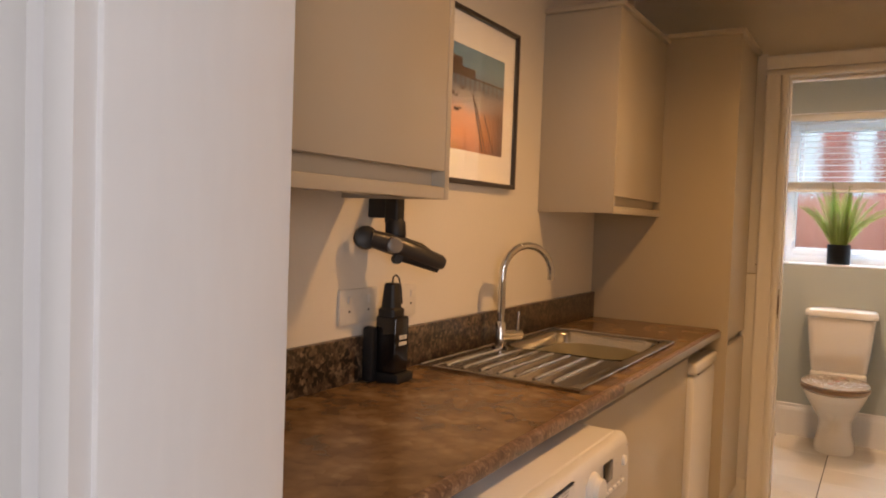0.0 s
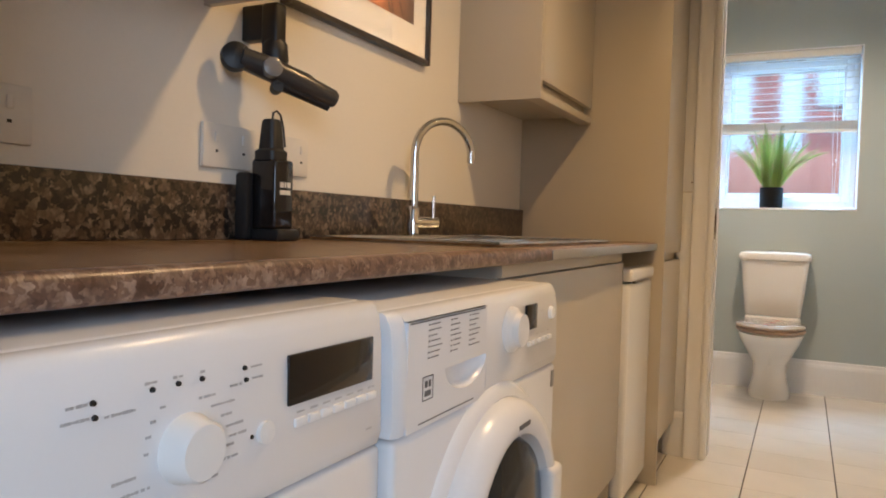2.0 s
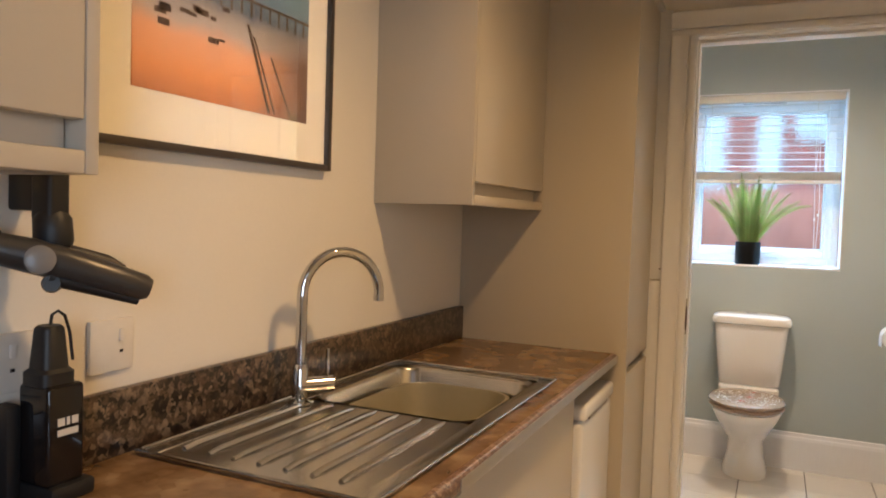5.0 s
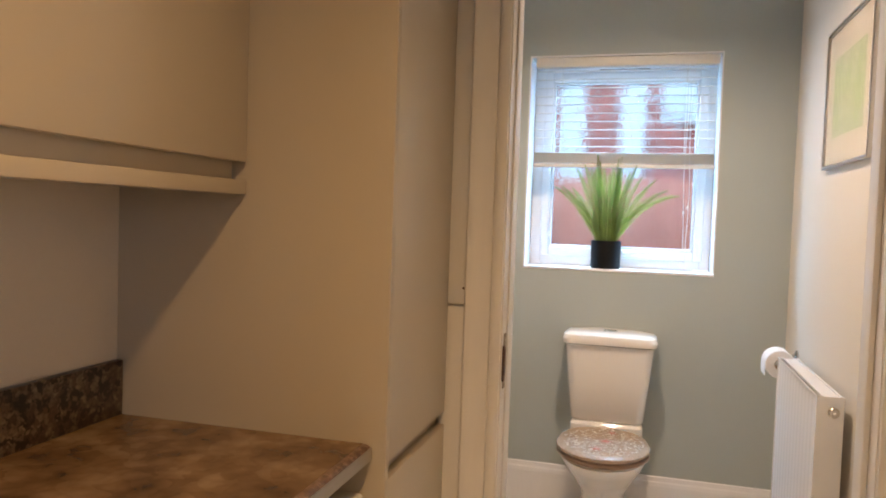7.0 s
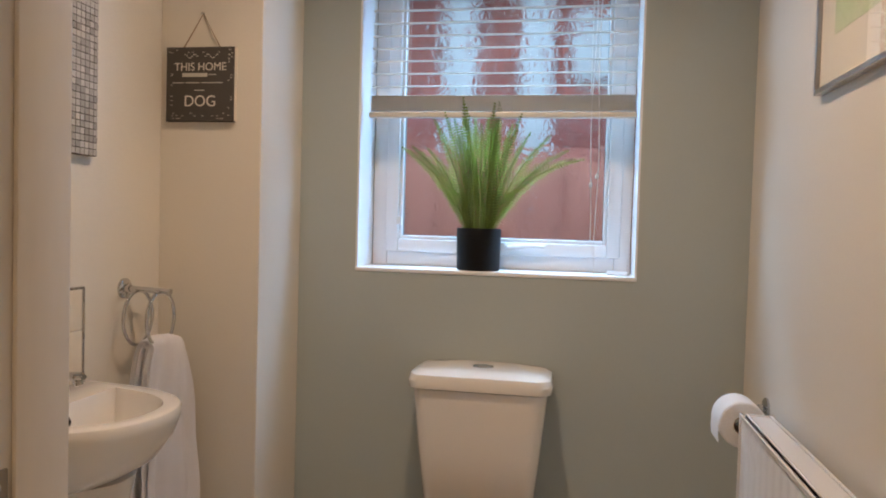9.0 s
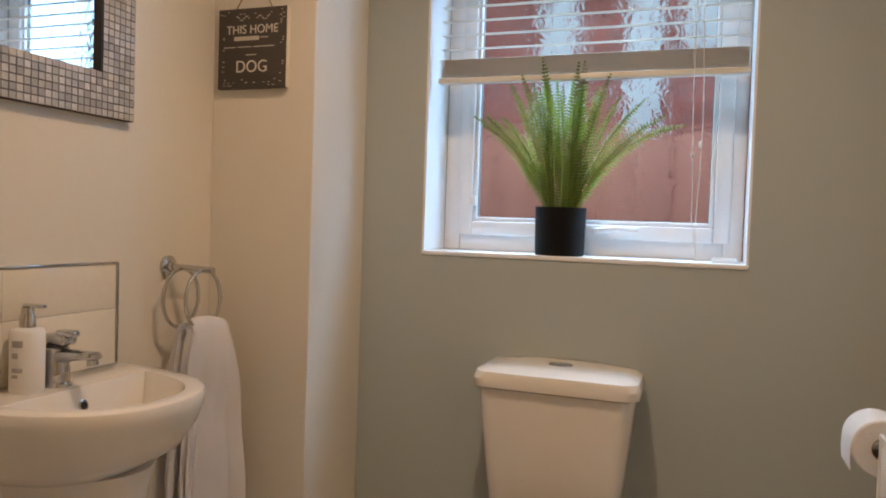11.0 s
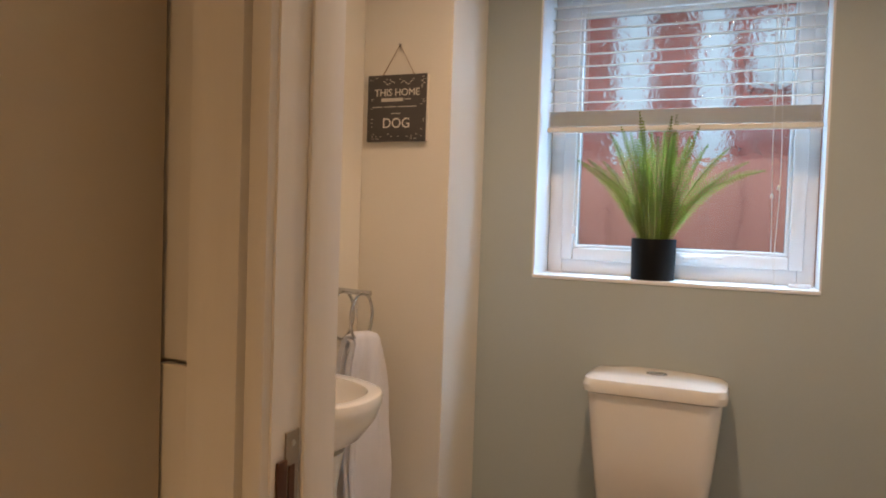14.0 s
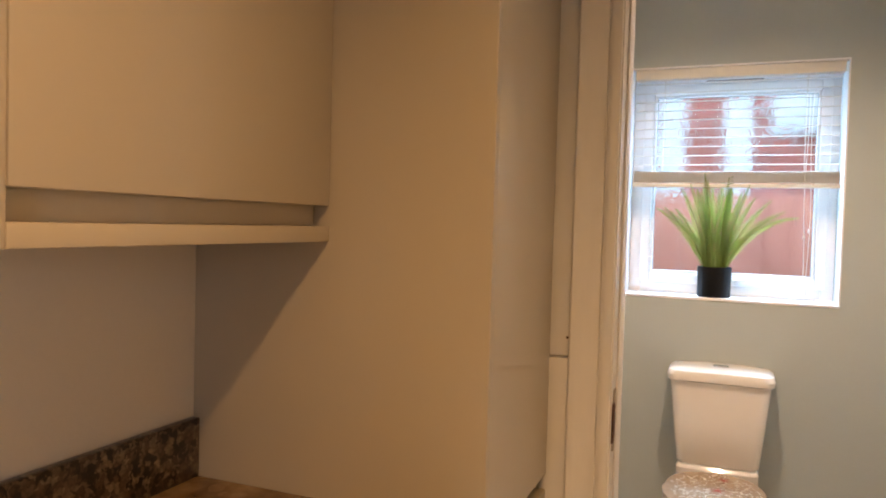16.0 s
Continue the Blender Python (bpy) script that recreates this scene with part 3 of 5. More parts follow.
# the worktop has a cut-out for the sink bowl
SKX0, SKX1, SKY0, SKY1 = -0.982, -0.525, 1.805, 2.715
HX0, HX1, HY0, HY1 = -0.945, -0.562, 2.24, 2.685
top = thing("worktop", (-0.75, 1.9, 0.872), "brown granite-effect laminate worktop with rounded front edge", "worktop")
for a, b in ((CY0, HY0), (HY1, CY1)):
    part("slab", ring_loft(bmesh.new(), [[(x, y, z) for x, z in prof] for y in (a, b)]), TOP, top)
part("back_strip", B(WX, HX0, HY0, HY1, 0.880, 0.910), TOP, top)
part("front_strip", ring_loft(bmesh.new(), [[(max(x, HX1), y, z) for x, z in prof] for y in (HY0, HY1)]), TOP, top)
part("front_edge", ring_loft(bmesh.new(), [[(x, y, z) for x, z in nose] for y in (CY0, CY1)]), TOPEDGE, top, "mottled rounded front edge")
part("end_strip", B(CX, CX + 0.003, 1.98, CY1, 0.882, 0.905, bevel=0.001), ALU, top, "silvery worn front edging")
part("upstand", B(WX, WX + 0.018, CY0, CY1, 0.910, 1.020, bevel=0.003), SPLASH, top, "speckled dark granite upstand")

# ---- sink ----
sink = thing("kitchen_sink", (-0.75, 2.26, 0.91), "stainless steel inset sink with ribbed drainer", "sink")
bm = bmesh.new()


def rrect(x0, x1, y0, y1, z, r, n=6):
    out = []
    for cx, cy, a0 in ((x1 - r, y1 - r, 0), (x0 + r, y1 - r, 90), (x0 + r, y0 + r, 180), (x1 - r, y0 + r, 270)):
        out += [(cx + r * math.cos(radians(a0 + 90 * k / n)), cy + r * math.sin(radians(a0 + 90 * k / n)), z) for k in range(n + 1)]
    return out


bowl = [rrect(HX0 + d, HX1 - d, HY0 + d, HY1 - d, z, 0.05 + 0.002) for d, z in ((0.0, 0.9165), (0.004, 0.914), (0.009, 0.905), (0.014, 0.82), (0.028, 0.775), (0.07, 0.765))]
ring_loft(bm, bowl, cap0=False)
part("bowl", bm, STEEL, sink)
bm = B(SKX0, HX0, SKY0, SKY1, 0.911, 0.9165, bevel=0.002)
box(bm, HX1, SKX1, SKY0, SKY1, 0.911, 0.9165, bevel=0.002)
box(bm, HX0, HX1, HY1, SKY1, 0.911, 0.9163)
box(bm, HX0, HX1, SKY0, HY0, 0.911, 0.9145)
part("deck", bm, STEEL, sink)
bm = bmesh.new()
tube(bm, [(SKX0, SKY0, 0.917), (SKX1, SKY0, 0.917), (SKX1, SKY1, 0.917), (SKX0, SKY1, 0.917), (SKX0, SKY0 + 0.01, 0.917)], 0.004, 8)
part("rolled_edge", bm, STEEL, sink)
for k in range(7):
    x = -0.925 + 0.052 * k
    bm = bmesh.new()
    tube(bm, [(x, SKY0 + 0.05, 0.9135), (x, SKY0 + 0.08, 0.9165), (x, HY0 - 0.05, 0.9160), (x, HY0 - 0.015, 0.9125)], 0.0055, 8)
    part("drainer_rib", bm, STEEL, sink)
part("waste", lathe(bmesh.new(), (-0.76, 2.45, 0.765), (0, 0, 1), [(0.04, 0), (0.04, 0.003), (0.03, 0.002)]), CHROME, sink)

tub = thing("washing_up_bowl", (-0.75, 2.45, 0.767), "translucent beige plastic washing-up bowl in the sink", "bowl")
bm = bmesh.new()
ring_loft(bm, [rrect(-0.90 + d, -0.605 - d, 2.275 + d, 2.645 - d, z, 0.085) for d, z in ((0.03, 0.769), (0.012, 0.79), (0.0, 0.876), (-0.006, 0.881), (-0.006, 0.885), (0.002, 0.886), (0.006, 0.878), (0.016, 0.80), (0.035, 0.776))])
part("basin", bm, TUB, tub)

# ---- kitchen tap ----
tap = thing("kitchen_tap", (-0.935, 2.20, 0.916), "polished chrome swan-neck mixer tap behind the sink", "tap")
TX, TY = -0.935, 2.195
part("base", lathe(bmesh.new(), (TX, TY, 0.9165), (0, 0, 1), [(0.025, 0), (0.025, 0.005), (0.0165, 0.009), (0.0165, 0.075), (0.014, 0.080), (0.012, 0.084)]), CHROME, tap)
R = 0.092
dx, dy = 0.52, 0.854
pts = [(TX, TY, 1.0), (TX, TY, 1.10), (TX, TY, 1.146)]
for k in range(1, 17):
    a = math.pi * 1.04 * k / 16
    u = R - R * math.cos(a)
    pts.append((TX + dx * u, TY + dy * u, 1.146 + R * math.sin(a)))
e = pts[-1]
pts.append((e[0], e[1], e[2] - 0.006))
part("spout", tube(bmesh.new(), pts, 0.0115, 16), CHROME, tap)
lv = part("lever_body", tube(bmesh.new(), [(TX, TY, 0.955), (TX + 0.045, TY + 0.055, 0.955)], 0.017, 16), CHROME, tap)
part("lever", tube(bmesh.new(), [(TX + 0.037, TY + 0.045, 0.965), (TX + 0.037, TY + 0.047, 1.03)], [0.005, 0.004], 10), CHROME, lv)


# ---- kitchen units ----
def wall_cabinet(name, y0, y1, splits, end_left, end_right, label):
    """A wall cupboard whose doors have a finger groove along the foot."""
    x0, x1, z0, z1 = WX, -0.733, 1.354, 2.085
    c = thing(name, (x0, (y0 + y1) / 2, z0), label, "wall cabinet", "wall cupboards")
    ya, yb = y0 + (0.018 if end_left else 0), y1 - (0.018 if end_right else 0)
    part("body", B(x0, x1 - 0.0505, ya, yb, z0 + 0.028, z1 - 0.02), UNIT, c)
    if end_left:
        part("end_panel", B(x0, x1, y0, ya - 0.0005, z0, z1 - 0.02, bevel=0.0015), UNIT, c)
    if end_right:
        part("end_panel", B(x0, x1, yb + 0.0005, y1, z0, z1 - 0.02, bevel=0.0015), UNIT, c)
    part("bottom_rail", B(x1 - 0.05, x1, ya, yb, z0, z0 + 0.026, bevel=0.002), UNIT, c)
    part("groove", B(x1 - 0.050, x1 - 0.030, ya, yb - 0.004, z0 + 0.0265, z0 + 0.30), UNIT, c)
    cuts = [ya, *splits, yb]
    for a, b in zip(cuts, cuts[1:]):
        part("door", B(x1 - 0.020, x1, a + 0.0015, b - 0.0015, z0 + 0.060, z1 - 0.022, bevel=0.002), UNIT, c)
    part("cornice", B(x0, x1 + 0.012, y0 - (0.01 if end_left else 0), y1 + (0.01 if end_right else 0), z1 - 0.018, z1, bevel=0.004), UNIT, c)
    return c


wall_cabinet("wall_cabinet", 0.525, 1.518, [1.017], False, True, "cashmere satin wall cupboard with two handleless doors")
wall_cabinet("wall_cabinet", 2.623, 3.2275, [], True, False, "cashmere satin single-door wall cupboard beside the tall unit")

tall = thing("tall_cabinet", (-0.74, 3.44, 0), "cashmere satin full-height cupboard with stacked doors", "tall cabinet")
part("side_panel", B(WX, -0.442, 3.228, 3.247, 0, 2.085, bevel=0.0015), UNIT, tall)
part("body", B(WX, -0.471, 3.248, DY0 - 0.001, 0.15, 2.08), UNIT, tall)
part("upper_door", B(-0.470, -0.446, 3.249, DY0 - 0.018, 0.868, 2.08, bevel=0.004), UNIT, tall)
part("lower_door", B(-0.470, -0.446, 3.249, DY0 - 0.018, 0.155, 0.838, bevel=0.004), UNIT, tall)
# plinth darker than the unit: the shade of its recess is in the colour
part("plinth", B(-0.54, -0.52, 3.249, DY0 - 0.001, 0, 0.149), UNITDK, tall)
part("cornice", B(WX, -0.430, 3.216, DY0 - 0.001, 2.0855, 2.105, bevel=0.004), UNIT, tall)

base = thing("sink_base_unit", (-0.76, 2.31, 0), "cashmere satin sink base unit below the worktop", "base cabinet")
part("carcass", B(WX + 0.03, -0.525, 1.79, 1.808, 0.0, 0.879), UNIT, base)
part("carcass", B(WX + 0.03, -0.525, 2.818, 2.836, 0.0, 0.879), UNIT, base)
part("top_rail", B(-0.535, -0.509, 1.79, 2.836, 0.850, 0.879, bevel=0.001), UNIT, base)
part("door", B(-0.524, -0.503, 1.791, 2.835, 0.15, 0.847, bevel=0.003), UNIT, base)
part("plinth", B(-0.58, -0.56, 1.79, 2.836, 0, 0.147), UNIT, base)

# white under-counter appliance
fr = thing("undercounter_fridge", (-0.75, 3.03, 0), "white undercounter fridge below the worktop", "fridge")
part("body", B(-0.98, -0.53, 2.846, 3.220, 0.03, 0.815, bevel=0.006), APPL, fr)
part("door", B(-0.528, -0.482, 2.846, 3.220, 0.06, 0.775, bevel=0.012, seg=3), APPL, fr)
part("handle", B(-0.532, -0.474, 2.848, 3.218, 0.782, 0.826, bevel=0.012, seg=3), APPL, fr)
part("grip", B(-0.49, -0.480, 2.92, 3.15, 0.774, 0.784), GREYPL, fr)
part("plinth", B(-0.56, -0.52, 2.85, 3.216, 0.0, 0.058), GREYPL, fr)

sidep = thing("plinth_vent", (-0.515, 3.236, 0), "brown slotted vent strip at the foot of the tall unit", "vent")
part("strip", B(-0.518, -0.508, 3.25, 3.64, 0.0, 0.14, bevel=0.001), UNIT, sidep)


# ---- laundry machines ----
def machine(name, y0, fx, label, lid_z, slot=None):
    m = thing(name, (-0.7, y0 + 0.298, 0), label, "washing machine" if name == "washing_machine" else "tumble dryer", "laundry machines")
    y1 = y0 + 0.596
    part("body", B(-0.96, fx - 0.03, y0, y1, 0.02, 0.835, bevel=0.006), APPL, m)
    part("lid", B(-0.96, fx - 0.0305, y0 - 0.0005, y1 + 0.0005, 0.8355, lid_z, bevel=0.007, seg=3), APPL, m)
    bm = bmesh.new()
    pr = [(-0.03, 0.706), (0.0, 0.706), (0.004, 0.72), (0.002, lid_z - 0.045), (-0.002, lid_z - 0.016), (-0.008, lid_z - 0.004), (-0.014, lid_z - 0.0005), (-0.030, lid_z - 0.001)]
    run = [[(y0, 1), (y0 + 0.01, 0), (y1 - 0.01, 0), (y1, 1)]]
    if slot:
        run = [run[0][:2] + [(slot[0], 0)], [(slot[1], 0)] + run[0][2:]]
        over = [(a, max(z, slot[2])) for a, z in pr]
        ring_loft(bm, [[(fx + a, y, z) for a, z in over] for y in slot[:2]])
    for ends in run:
        ring_loft(bm, [[(fx + a - (0.006 if e else 0), y, z) for a, z in pr] for y, e in ends])
    part("control_panel", bm, APPL, m)
    part("front", B(fx - 0.03, fx, y0 + 0.001, y1 - 0.001, 0.09, 0.702, bevel=0.008, seg=3), APPL, m)
    part("kick_plate", B(fx - 0.05, fx - 0.012, y0 + 0.004, y1 - 0.004, 0.02, 0.086), WPLAST, m)
    for yy in (y0 + 0.06, y1 - 0.06):
        part("foot", lathe(bmesh.new(), (fx - 0.08, yy, 0), (0, 0, 1), [(0.022, 0), (0.022, 0.012), (0.01, 0.014), (0.01, 0.022)], 14), BLACK, m)
    return m, y1


D0, FX = 0.571, -0.400
dryer, D1 = machine("tumble_dryer", D0, FX, "white tumble dryer under the worktop, black display", 0.864)
kn = part("dial", lathe(bmesh.new(), (FX + 0.002, 0.872, 0.776), (1, 0, 0), [(0.027, 0), (0.027, 0.004), (0.025, 0.007), (0.0235, 0.019), (0.021, 0.022), (0.004, 0.023)], 40), WPLAST, dryer)
part("display", B(FX + 0.001, FX + 0.005, 0.993, 1.136, 0.782, 0.829, bevel=0.001), BLACKGL, dryer, "black glossy display")
for k in range(7):
    part("button", B(FX + 0.001, FX + 0.006, 1.003 + 0.0205 * k, 1.021 + 0.0205 * k, 0.760, 0.7685, bevel=0.002), WPLAST, dryer)
part("start_button", lathe(bmesh.new(), (FX + 0.002, 0.962, 0.7665), (1, 0, 0), [(0.010, 0), (0.010, 0.005), (0.002, 0.006)], 20), WPLAST, dryer)
for y, z in ((0.791, 0.8272), (0.7925, 0.8171), (0.8398, 0.827), (0.864, 0.827), (0.888, 0.8265), (0.936, 0.827), (0.938, 0.8167), (0.946, 0.766)):
    part("indicator", lathe(bmesh.new(), (FX + 0.002, y, z), (1, 0, 0), [(0.0023, 0), (0.0018, 0.0022)], 10), BLACK, dryer)
rp = random.Random(3)


def print_line(y, z, w):
    """A line of print too small to read, as short bars of letter height centred on y."""
    b = bmesh.new()
    a, end = y - w / 2, y + w / 2
    while a < end - 0.0008:
        k = min(end - a, 0.0016 + 0.0022 * rp.random())
        h = 0.0013 + 0.0010 * rp.random()
        box(b, FX + 0.0036, FX + 0.0041, a, a + k, z - h / 2, z + h / 2)
        a += k + 0.0005 + (0.0016 if rp.random() < 0.15 else 0)
    return part("print_mark", b, SOFTINK, dryer, smooth=False)


for y, z, w in ((0.7786, 0.8276, 0.017), (0.7775, 0.818, 0.022), (0.812, 0.816, 0.026), (0.8385, 0.8325, 0.013), (0.863, 0.8326, 0.010), (0.888, 0.8324, 0.006), (0.949, 0.827, 0.014), (0.951, 0.817, 0.013), (0.925, 0.815, 0.014),
                (0.893, 0.812, 0.018), (0.910, 0.803, 0.026), (0.914, 0.793, 0.012), (0.924, 0.783, 0.020), (0.928, 0.774, 0.020), (0.918, 0.767, 0.012), (0.917, 0.7565, 0.023), (0.899, 0.746, 0.016),
                (0.8485, 0.8126, 0.005), (0.8398, 0.8037, 0.005), (0.8356, 0.7934, 0.005), (0.834, 0.7814, 0.004), (0.8157, 0.7675, 0.021), (0.822, 0.7566, 0.032), (0.8134, 0.7465, 0.014), (0.962, 0.775, 0.006), (0.962, 0.759, 0.011), (1.132, 0.729, 0.012)):
    print_line(y, z, w)
for k in range(7):
    print_line(1.012 + 0.0205 * k, 0.774, 0.012)
lg = lathe(bmesh.new(), (FX + 0.0012, 0.876, 0.466), (1, 0, 0), [(0.2535, 0), (0.2535, 0.0038), (0.246, 0.0040)], 64)
part("door_gap", lg, BLACK, dryer)
part("door", lathe(bmesh.new(), (FX + 0.002, 0.876, 0.466), (1, 0, 0), [(0.2470, 0), (0.2470, 0.005), (0.243, 0.013), (0.225, 0.029), (0.205, 0.034), (0.190, 0.034), (0.182, 0.027), (0.05, 0.029), (0.002, 0.029)], 64), APPL, dryer, "white domed door")
part("water_tank_handle", B(FX - 0.001, FX + 0.006, 0.585, 0.70, 0.715, 0.80, bevel=0.004), WPLAST, dryer)

W0, FX2 = 1.172, -0.388
wash, W1 = machine("washing_machine", W0, FX2, "white front-loading washing machine under the worktop", 0.850, (1.195, 1.426, 0.838))
part("dial", lathe(bmesh.new(), (FX2 + 0.002, 1.525, 0.792), (1, 0, 0), [(0.036, 0), (0.035, 0.006), (0.027, 0.012), (0.025, 0.022), (0.004, 0.023)], 36), WPLAST, wash)
part("display", B(FX2 + 0.001, FX2 + 0.006, 1.590, 1.640, 0.782, 0.824, bevel=0.001), BLACKGL, wash, "small black display")
for k in range(5):
    part("button", B(FX2 + 0.001, FX2 + 0.007, 1.600 + 0.026 * k, 1.616 + 0.026 * k, 0.754, 0.762, bevel=0.002), WPLAST, wash)
part("button", lathe(bmesh.new(), (FX2 + 0.002, 1.720, 0.80), (1, 0, 0), [(0.012, 0), (0.010, 0.006), (0.002, 0.007)], 20), WPLAST, wash)
# the drawer front has a scooped half-moon grip
bm = bmesh.new()
DX = FX2 + 0.0030
rim = [(1.1951, 0.7062), (1.4258, 0.7062), (1.4258, 0.8378), (1.1951, 0.8378)]
grip = [(1.360 + 0.066 * math.cos(t), 0.769 + 0.036 * math.sin(t)) for t in (-math.pi * k / 20 for k in range(21))]
loops = []
for loop in (rim, grip):
    vs = [bm.verts.new((DX, y, z)) for y, z in loop]
    loops += [bm.edges.new((a, b)) for a, b in zip(vs, vs[1:] + vs[:1])]
bmesh.ops.triangle_fill(bm, edges=loops, use_beauty=True)
scoop = [[(DX - d, 1.360 + (y - 1.360) * f, 0.769 + (z - 0.769) * f) for y, z in grip] for d, f in ((0.0, 1.0), (0.004, 0.97), (0.013, 0.80), (0.017, 0.45))]
ring_loft(bm, scoop, cap0=False)
ring_loft(bm, [[(DX - d, y, z) for y, z in rim] for d in (0.0, 0.012)], cap0=False, cap1=False)
bmesh.ops.remove_doubles(bm, verts=bm.verts, dist=0.00005)
dw = part("soap_drawer", bm, APPL, wash, "detergent drawer with a scooped grip")
# thin dark lines along the drawer's top and foot, then the small print
bm = B(DX + 0.0001, DX + 0.0006, 1.199, 1.419, 0.8345, 0.8365)
box(bm, DX + 0.0001, DX + 0.0006, 1.225, 1.385, 0.7115, 0.7130)
for yy in (1.246, 1.308, 1.366):
    for k in range(7):
        z = 0.8290 - 0.0068 * k
        box(bm, DX + 0.0001, DX + 0.0006, yy, yy + 0.0032, z, z + 0.0020)
        box(bm, DX + 0.0001, DX + 0.0005, yy + 0.007, yy + 0.017 + 0.020 * rp.random(), z + 0.0003, z + 0.0016)
for a, b, c, d in ((1.233, 1.261, 0.738, 0.7392), (1.233, 1.261, 0.7665, 0.7677), (1.233, 1.2342, 0.738, 0.7677), (1.2598, 1.261, 0.738, 0.7677), (1.239, 1.255, 0.743, 0.750), (1.239, 1.246, 0.754, 0.762), (1.249, 1.255, 0.754, 0.762)):
    box(bm, DX + 0.0001, DX + 0.0005, a, b, c, d)
part("print_and_lines", bm, INK, dw, smooth=False)
bm = bmesh.new()
for a, b, z in ((1.66, 1.675, 0.808), (1.69, 1.70, 0.800), (1.735, 1.752, 0.828), (1.64, 1.65, 0.770), (1.67, 1.68, 0.770), (1.70, 1.708, 0.770)):
    box(bm, FX2 + 0.004, FX2 + 0.0046, a, b, z, z + 0.002)
part("print_mark", bm, SOFTINK, wash, smooth=False)
part("door_rim", lathe(bmesh.new(), (FX2 - 0.004, 1.470, 0.480), (1, 0, 0), [(0.240, 0), (0.238, 0.006), (0.228, 0.014), (0.216, 0.016), (0.212, 0.012), (0.212, 0.004)], 56), APPL, wash, "raised white rim round the door")
dr = part("door", lathe(bmesh.new(), (FX2 - 0.001, 1.470, 0.485), (1, 0, 0), [(0.209, 0), (0.209, 0.016), (0.205, 0.030), (0.196, 0.040), (0.182, 0.047), (0.168, 0.048), (0.158, 0.042), (0.153, 0.022), (0.05, 0.02)], 56), APPL, wash, "white ring-shaped porthole door")
part("porthole_glass", lathe(bmesh.new(), (FX2 + 0.018, 1.470, 0.485), (1, 0, 0), [(0.152, 0.004), (0.146, 0.014), (0.11, 0.024), (0.05, 0.029), (0.002, 0.030)], 44), SMOKE, dr, "dark smoked glass porthole")
part("door_handle", B(FX2 + 0.026, FX2 + 0.054, 1.606, 1.664, 0.41, 0.555, bevel=0.011, seg=3), APPL, dr)
part("badge", B(FX2 + 0.0445, FX2 + 0.0478, 1.458, 1.502, 0.655, 0.662), INK, dr)
part("energy_badge", B(FX2 + 0.0002, FX2 + 0.001, 1.742, 1.758, 0.660, 0.690), GREYPL, wash)


# ---- switches on the wall ----
def socket(y, z, w, label, holes):
    s = thing("wall_socket", (WX, y + w / 2, z), label, "socket", "wall sockets")
    pl = part("plate", B(WX, WX + 0.009, y, y + w, z, z + 0.086, bevel=0.003), SOCK, s)
    for hy, hz in holes:
        part("switch", B(WX + 0.0085, WX + 0.0125, y + hy, y + hy + 0.011, z + hz, z + hz + 0.02, bevel=0.002), SOCK, pl)
        part("pin_hole", B(WX + 0.0088, WX + 0.0094, y + hy + 0.002, y + hy + 0.009, z + hz - 0.02, z + hz - 0.015), BLACK, pl)


socket(1.012, 1.050, 0.146, "white plastic double socket above the upstand", [(0.03, 0.05), (0.105, 0.05)])
socket(1.497, 1.050, 0.146, "white plastic double socket behind the charger", [(0.03, 0.05), (0.105, 0.05)])
socket(1.735, 1.050, 0.086, "white plastic single socket beside the charger", [(0.055, 0.05)])

# ---- picture of a pier ----
pic = thing("framed_picture", (WX, 2.05, 1.42), "sunset pier photograph in a dark frame with ivory mount", "picture")
fy0, fy1, fz0, fz1 = 1.72, 2.380, 1.420, 1.932
bm = B(WX, WX + 0.024, fy0, fy0 + 0.014, fz0, fz1, bevel=0.002)
box(bm, WX, WX + 0.024, fy1 - 0.014, fy1, fz0, fz1, bevel=0.002)
box(bm, WX, WX + 0.0235, fy0 + 0.014, fy1 - 0.014, fz0, fz0 + 0.014, bevel=0.002)
box(bm, WX, WX + 0.0235, fy0 + 0.014, fy1 - 0.014, fz1 - 0.014, fz1, bevel=0.002)
part("frame", bm, FRAME, pic)
part("mount", B(WX, WX + 0.010, fy0 + 0.014, fy1 - 0.014, fz0 + 0.014, fz1 - 0.014), MOUNT, pic, "ivory card mount")
py0, py1, pz0, pz1 = 1.805, 2.293, 1.520, 1.826
ph = bpy.data.materials.new("sunset_print")
ph.use_nodes = True
_t, _b = ph.node_tree, ph.node_tree.nodes["Principled BSDF"]
_co, _sp, _rg, _cr, _no, _ad = (_t.nodes.new("ShaderNode" + k) for k in ("TexCoord", "SeparateXYZ", "MapRange", "ValToRGB", "TexNoise", "Math"))
_t.links.new(_co.outputs["Object"], _sp.inputs[0])
_t.links.new(_co.outputs["Object"], _no.inputs["Vector"])
_no.inputs["Scale"].default_value, _no.inputs["Detail"].default_value = 14, 5
_rg.inputs["From Min"].default_value, _rg.inputs["From Max"].default_value = pz0, pz1
_t.links.new(_sp.outputs["Z"], _rg.inputs["Value"])
_ad.operation = "MULTIPLY_ADD"
_ad.inputs[1].default_value = 0.14
_t.links.new(_no.outputs[0], _ad.inputs[0])
_t.links.new(_rg.outputs[0], _ad.inputs[2])
_t.links.new(_ad.outputs[0], _cr.inputs[0])
el = _cr.color_ramp.elements
el[0].position, el[0].color = 0.08, (0.40, 0.15, 0.06, 1)
el[1].position, el[1].color = 1.05, (0.10, 0.20, 0.27, 1)
